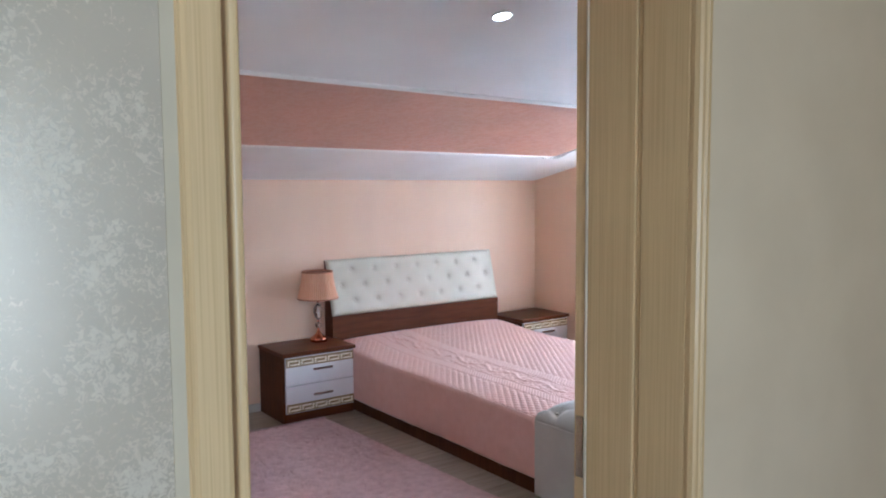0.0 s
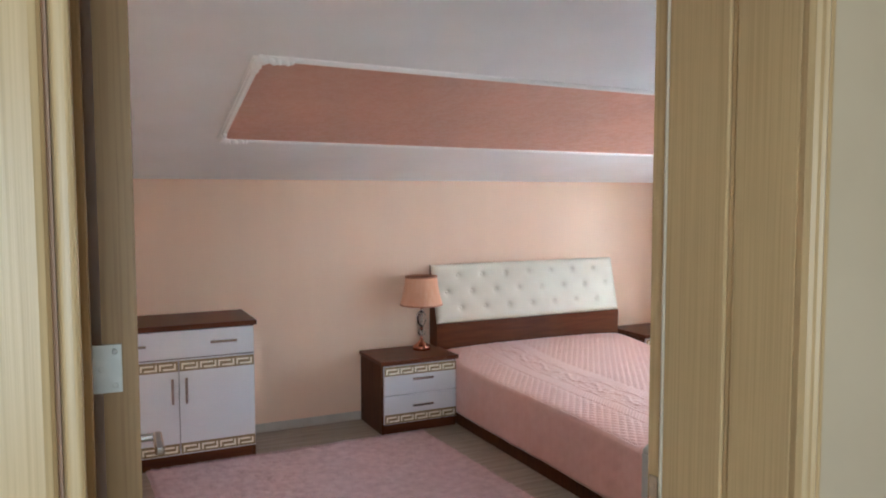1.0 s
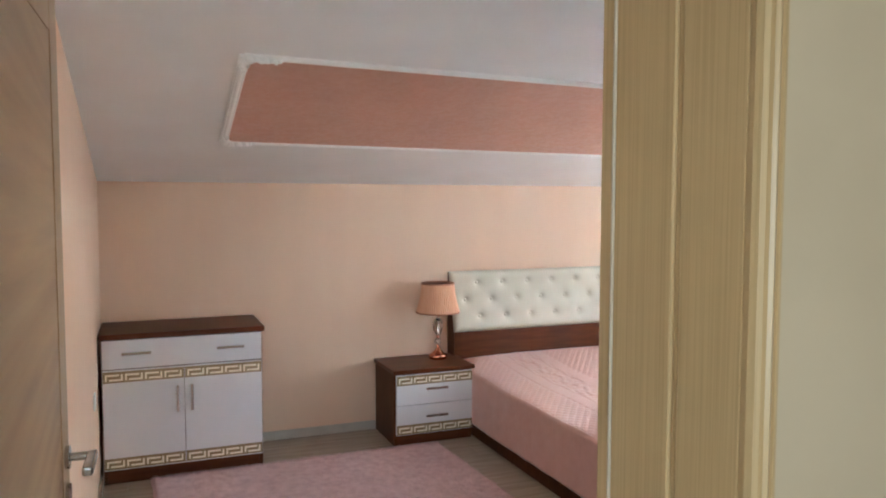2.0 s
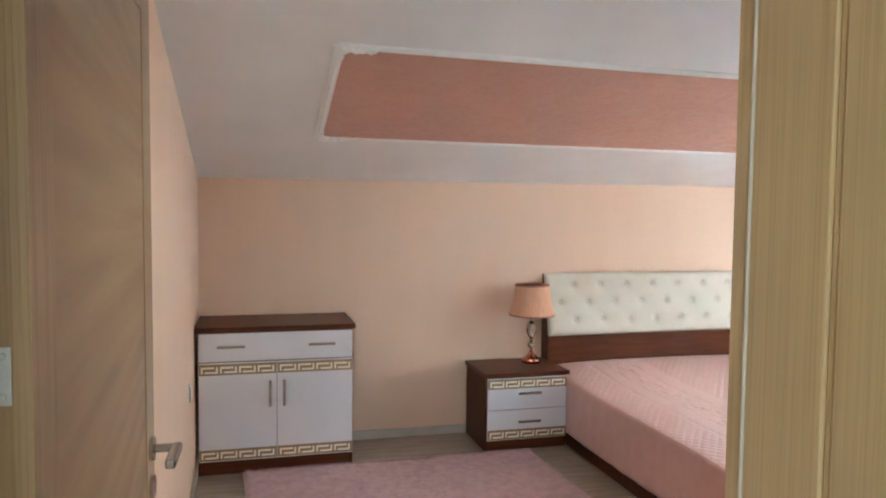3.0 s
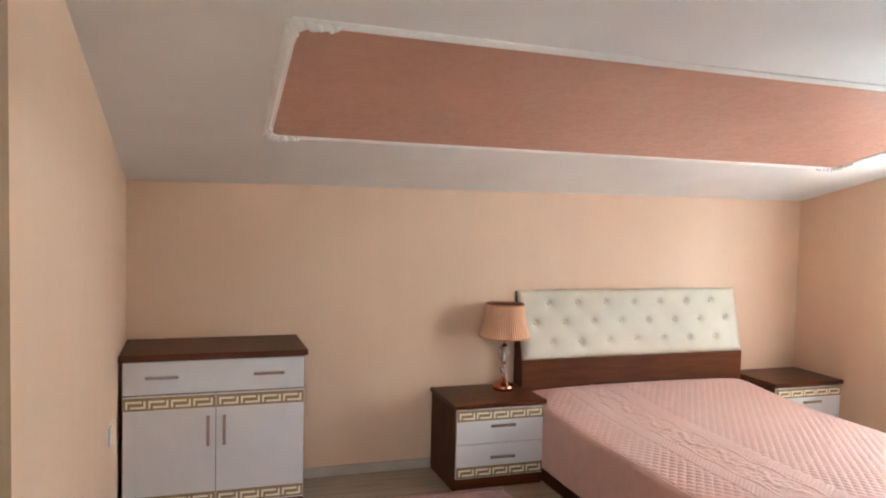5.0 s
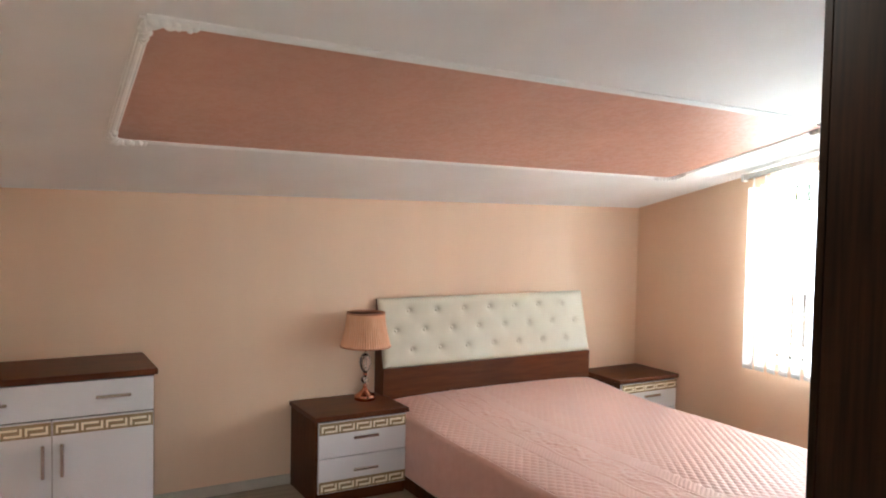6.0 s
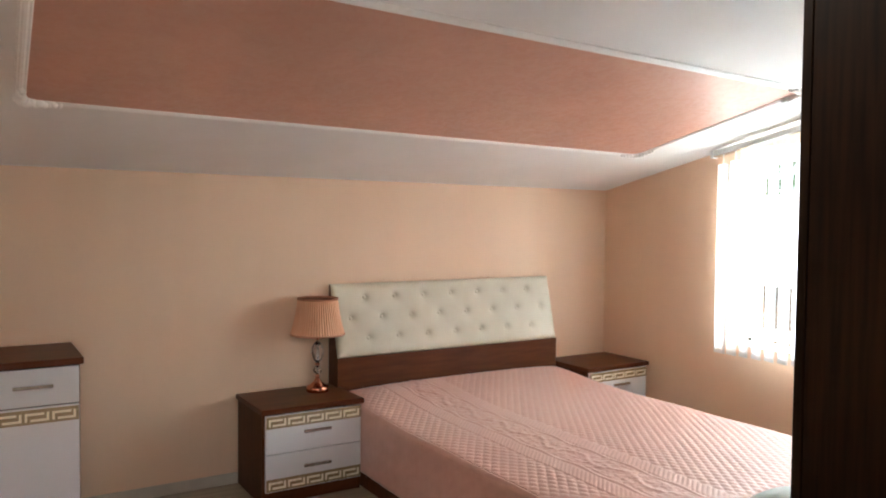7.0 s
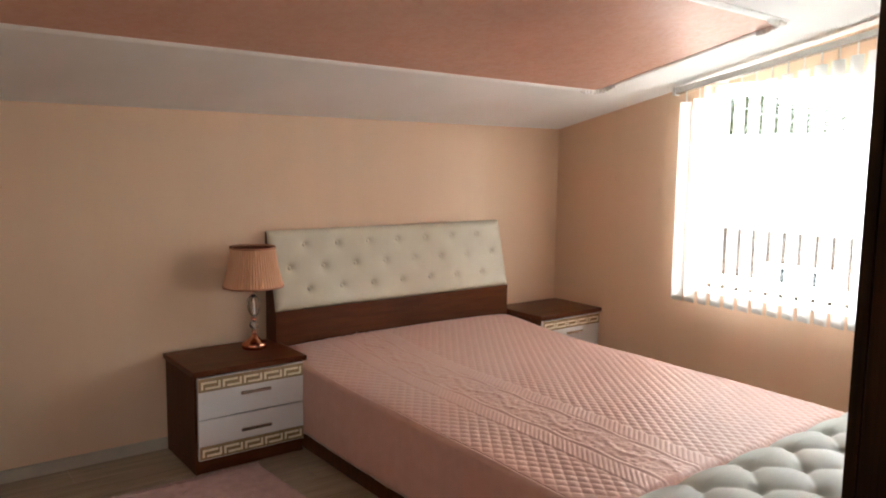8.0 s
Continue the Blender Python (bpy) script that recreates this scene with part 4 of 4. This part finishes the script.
def rug(x0, x1, y0, y1):
    nx, ny = 166, 230
    vs, fs = [], []
    rng = np.random.RandomState(4)
    for j in range(ny + 1):
        for i in range(nx + 1):
            x, y = x0 + (x1 - x0) * i / nx, y0 + (y1 - y0) * j / ny
            e = min(i, nx - i, j, ny - j)
            x += 0.045 * (y1 - y) + (0.004 * noise.noise((x * 9, y * 9, 0)) if e == 0 else 0)
            sw = math.sin(9 * x + 3 * noise.noise((x * 1.6, y * 1.6, 2)) * 3) * math.sin(8 * y + 3 * noise.noise((x * 1.5, y * 1.5, 7)) * 3)
            z = (0.016 + 0.004 * noise.noise((x * 30, y * 30, 1)) + 0.003 * sw + rng.uniform(-0.0015, 0.0015)) if e else 0.002
            vs.append((x, y, z))
    for j in range(ny):
        for i in range(nx):
            a = j * (nx + 1) + i
            fs.append((a, a + 1, a + nx + 2, a + nx + 1))
    ob = thing("rug", (0, 0, 0), "fluffy pink rug with faint swirls on the laminate floor", "rug")
    sheet("backing", vs, fs, RUG_PINK, ob, "soft pink pile")
    n = 42000
    px, py = rng.uniform(x0, x1, n), rng.uniform(y0, y1, n)
    keep = np.arange(n) % 8 == 0
    px[keep], py[keep] = rng.uniform(x0, x1, keep.sum()), y1 + rng.uniform(-0.012, 0.012, keep.sum())
    side = np.arange(n) % 16 == 1
    px[side] = x0 + rng.uniform(-0.012, 0.012, side.sum())
    px += 0.045 * (y1 - py)
    hz = rng.uniform(0.018, 0.030, n)
    an = rng.uniform(0, 2 * math.pi, n)
    ln = rng.uniform(0.004, 0.014, n)
    wd = rng.uniform(0.0012, 0.0024, n)
    bx, by = np.cos(an + 1.57) * wd, np.sin(an + 1.57) * wd
    v = np.empty((n, 3, 3))
    v[:, 0] = np.stack([px - bx, py - by, np.full(n, 0.006)], 1)
    v[:, 1] = np.stack([px + bx, py + by, np.full(n, 0.006)], 1)
    v[:, 2] = np.stack([px + np.cos(an) * ln, py + np.sin(an) * ln, hz], 1)
    tri = np.arange(3 * n).reshape(n, 3)
    pile = sheet("nap", v.reshape(-1, 3).tolist(), tri.tolist(), RUG_PINK, ob, "loose pink pile tufts", False)
    tagged(pile, kind="stuff")
    return ob


rug(0.268, 1.985, -2.8, -0.49)

# wall socket behind the door
sock = thing("wall_socket", (0.0, -0.85, 0.57), "white plastic wall socket low on the peach wall", "socket")
part("plate", box(0.0, -0.04, -0.04, 0.009, 0.04, 0.04, 0.004), PLASTIC, sock)
part("well", lathe([(0.020, 0.0092), (0.020, 0.0102), (0.019, 0.0102)], 24), PLASTIC, sock).matrix_local = pose(0, 0, 0, 0, 90, 0)

# ---------------------------------------------------------------- floor planks


def planks():
    pw, pl = 0.192, 1.285
    shapes = {}
    rng = random.Random(11)
    y, row = -0.001, 0
    while y > HALL:
        x = -0.04 - (row * 0.43 % 1.0) * pl
        while x < EAST:
            a, b = max(x, -0.04), min(x + pl, EAST)
            if b - a > 0.03:
                key = round(b - a, 3)
                if key not in shapes:
                    bm = box(0, -pw + 0.001, -0.011, b - a - 0.0012, -0.0005, 0.0, 0.0012, 1)
                    me = bpy.data.meshes.new("plank")
                    bm.to_mesh(me)
                    bm.free()
                    me.materials.append(LAMINATE_X)
                    shapes[key] = me
                ob = new("plank", shapes[key])
                ob.location = (a, y, rng.uniform(-0.0003, 0.0003))
                ob.parent = floor
            x += pl
        y -= pw
        row += 1


LAMINATE_X = shader("grey_oak_plank", lin(180, 162, 142), 0.34, 0, lin(150, 132, 111), (2.4, 26, 26), 7, (0.35, 0.72), bump=0.06, rnd=0.07, blotch=0.05)
planks()
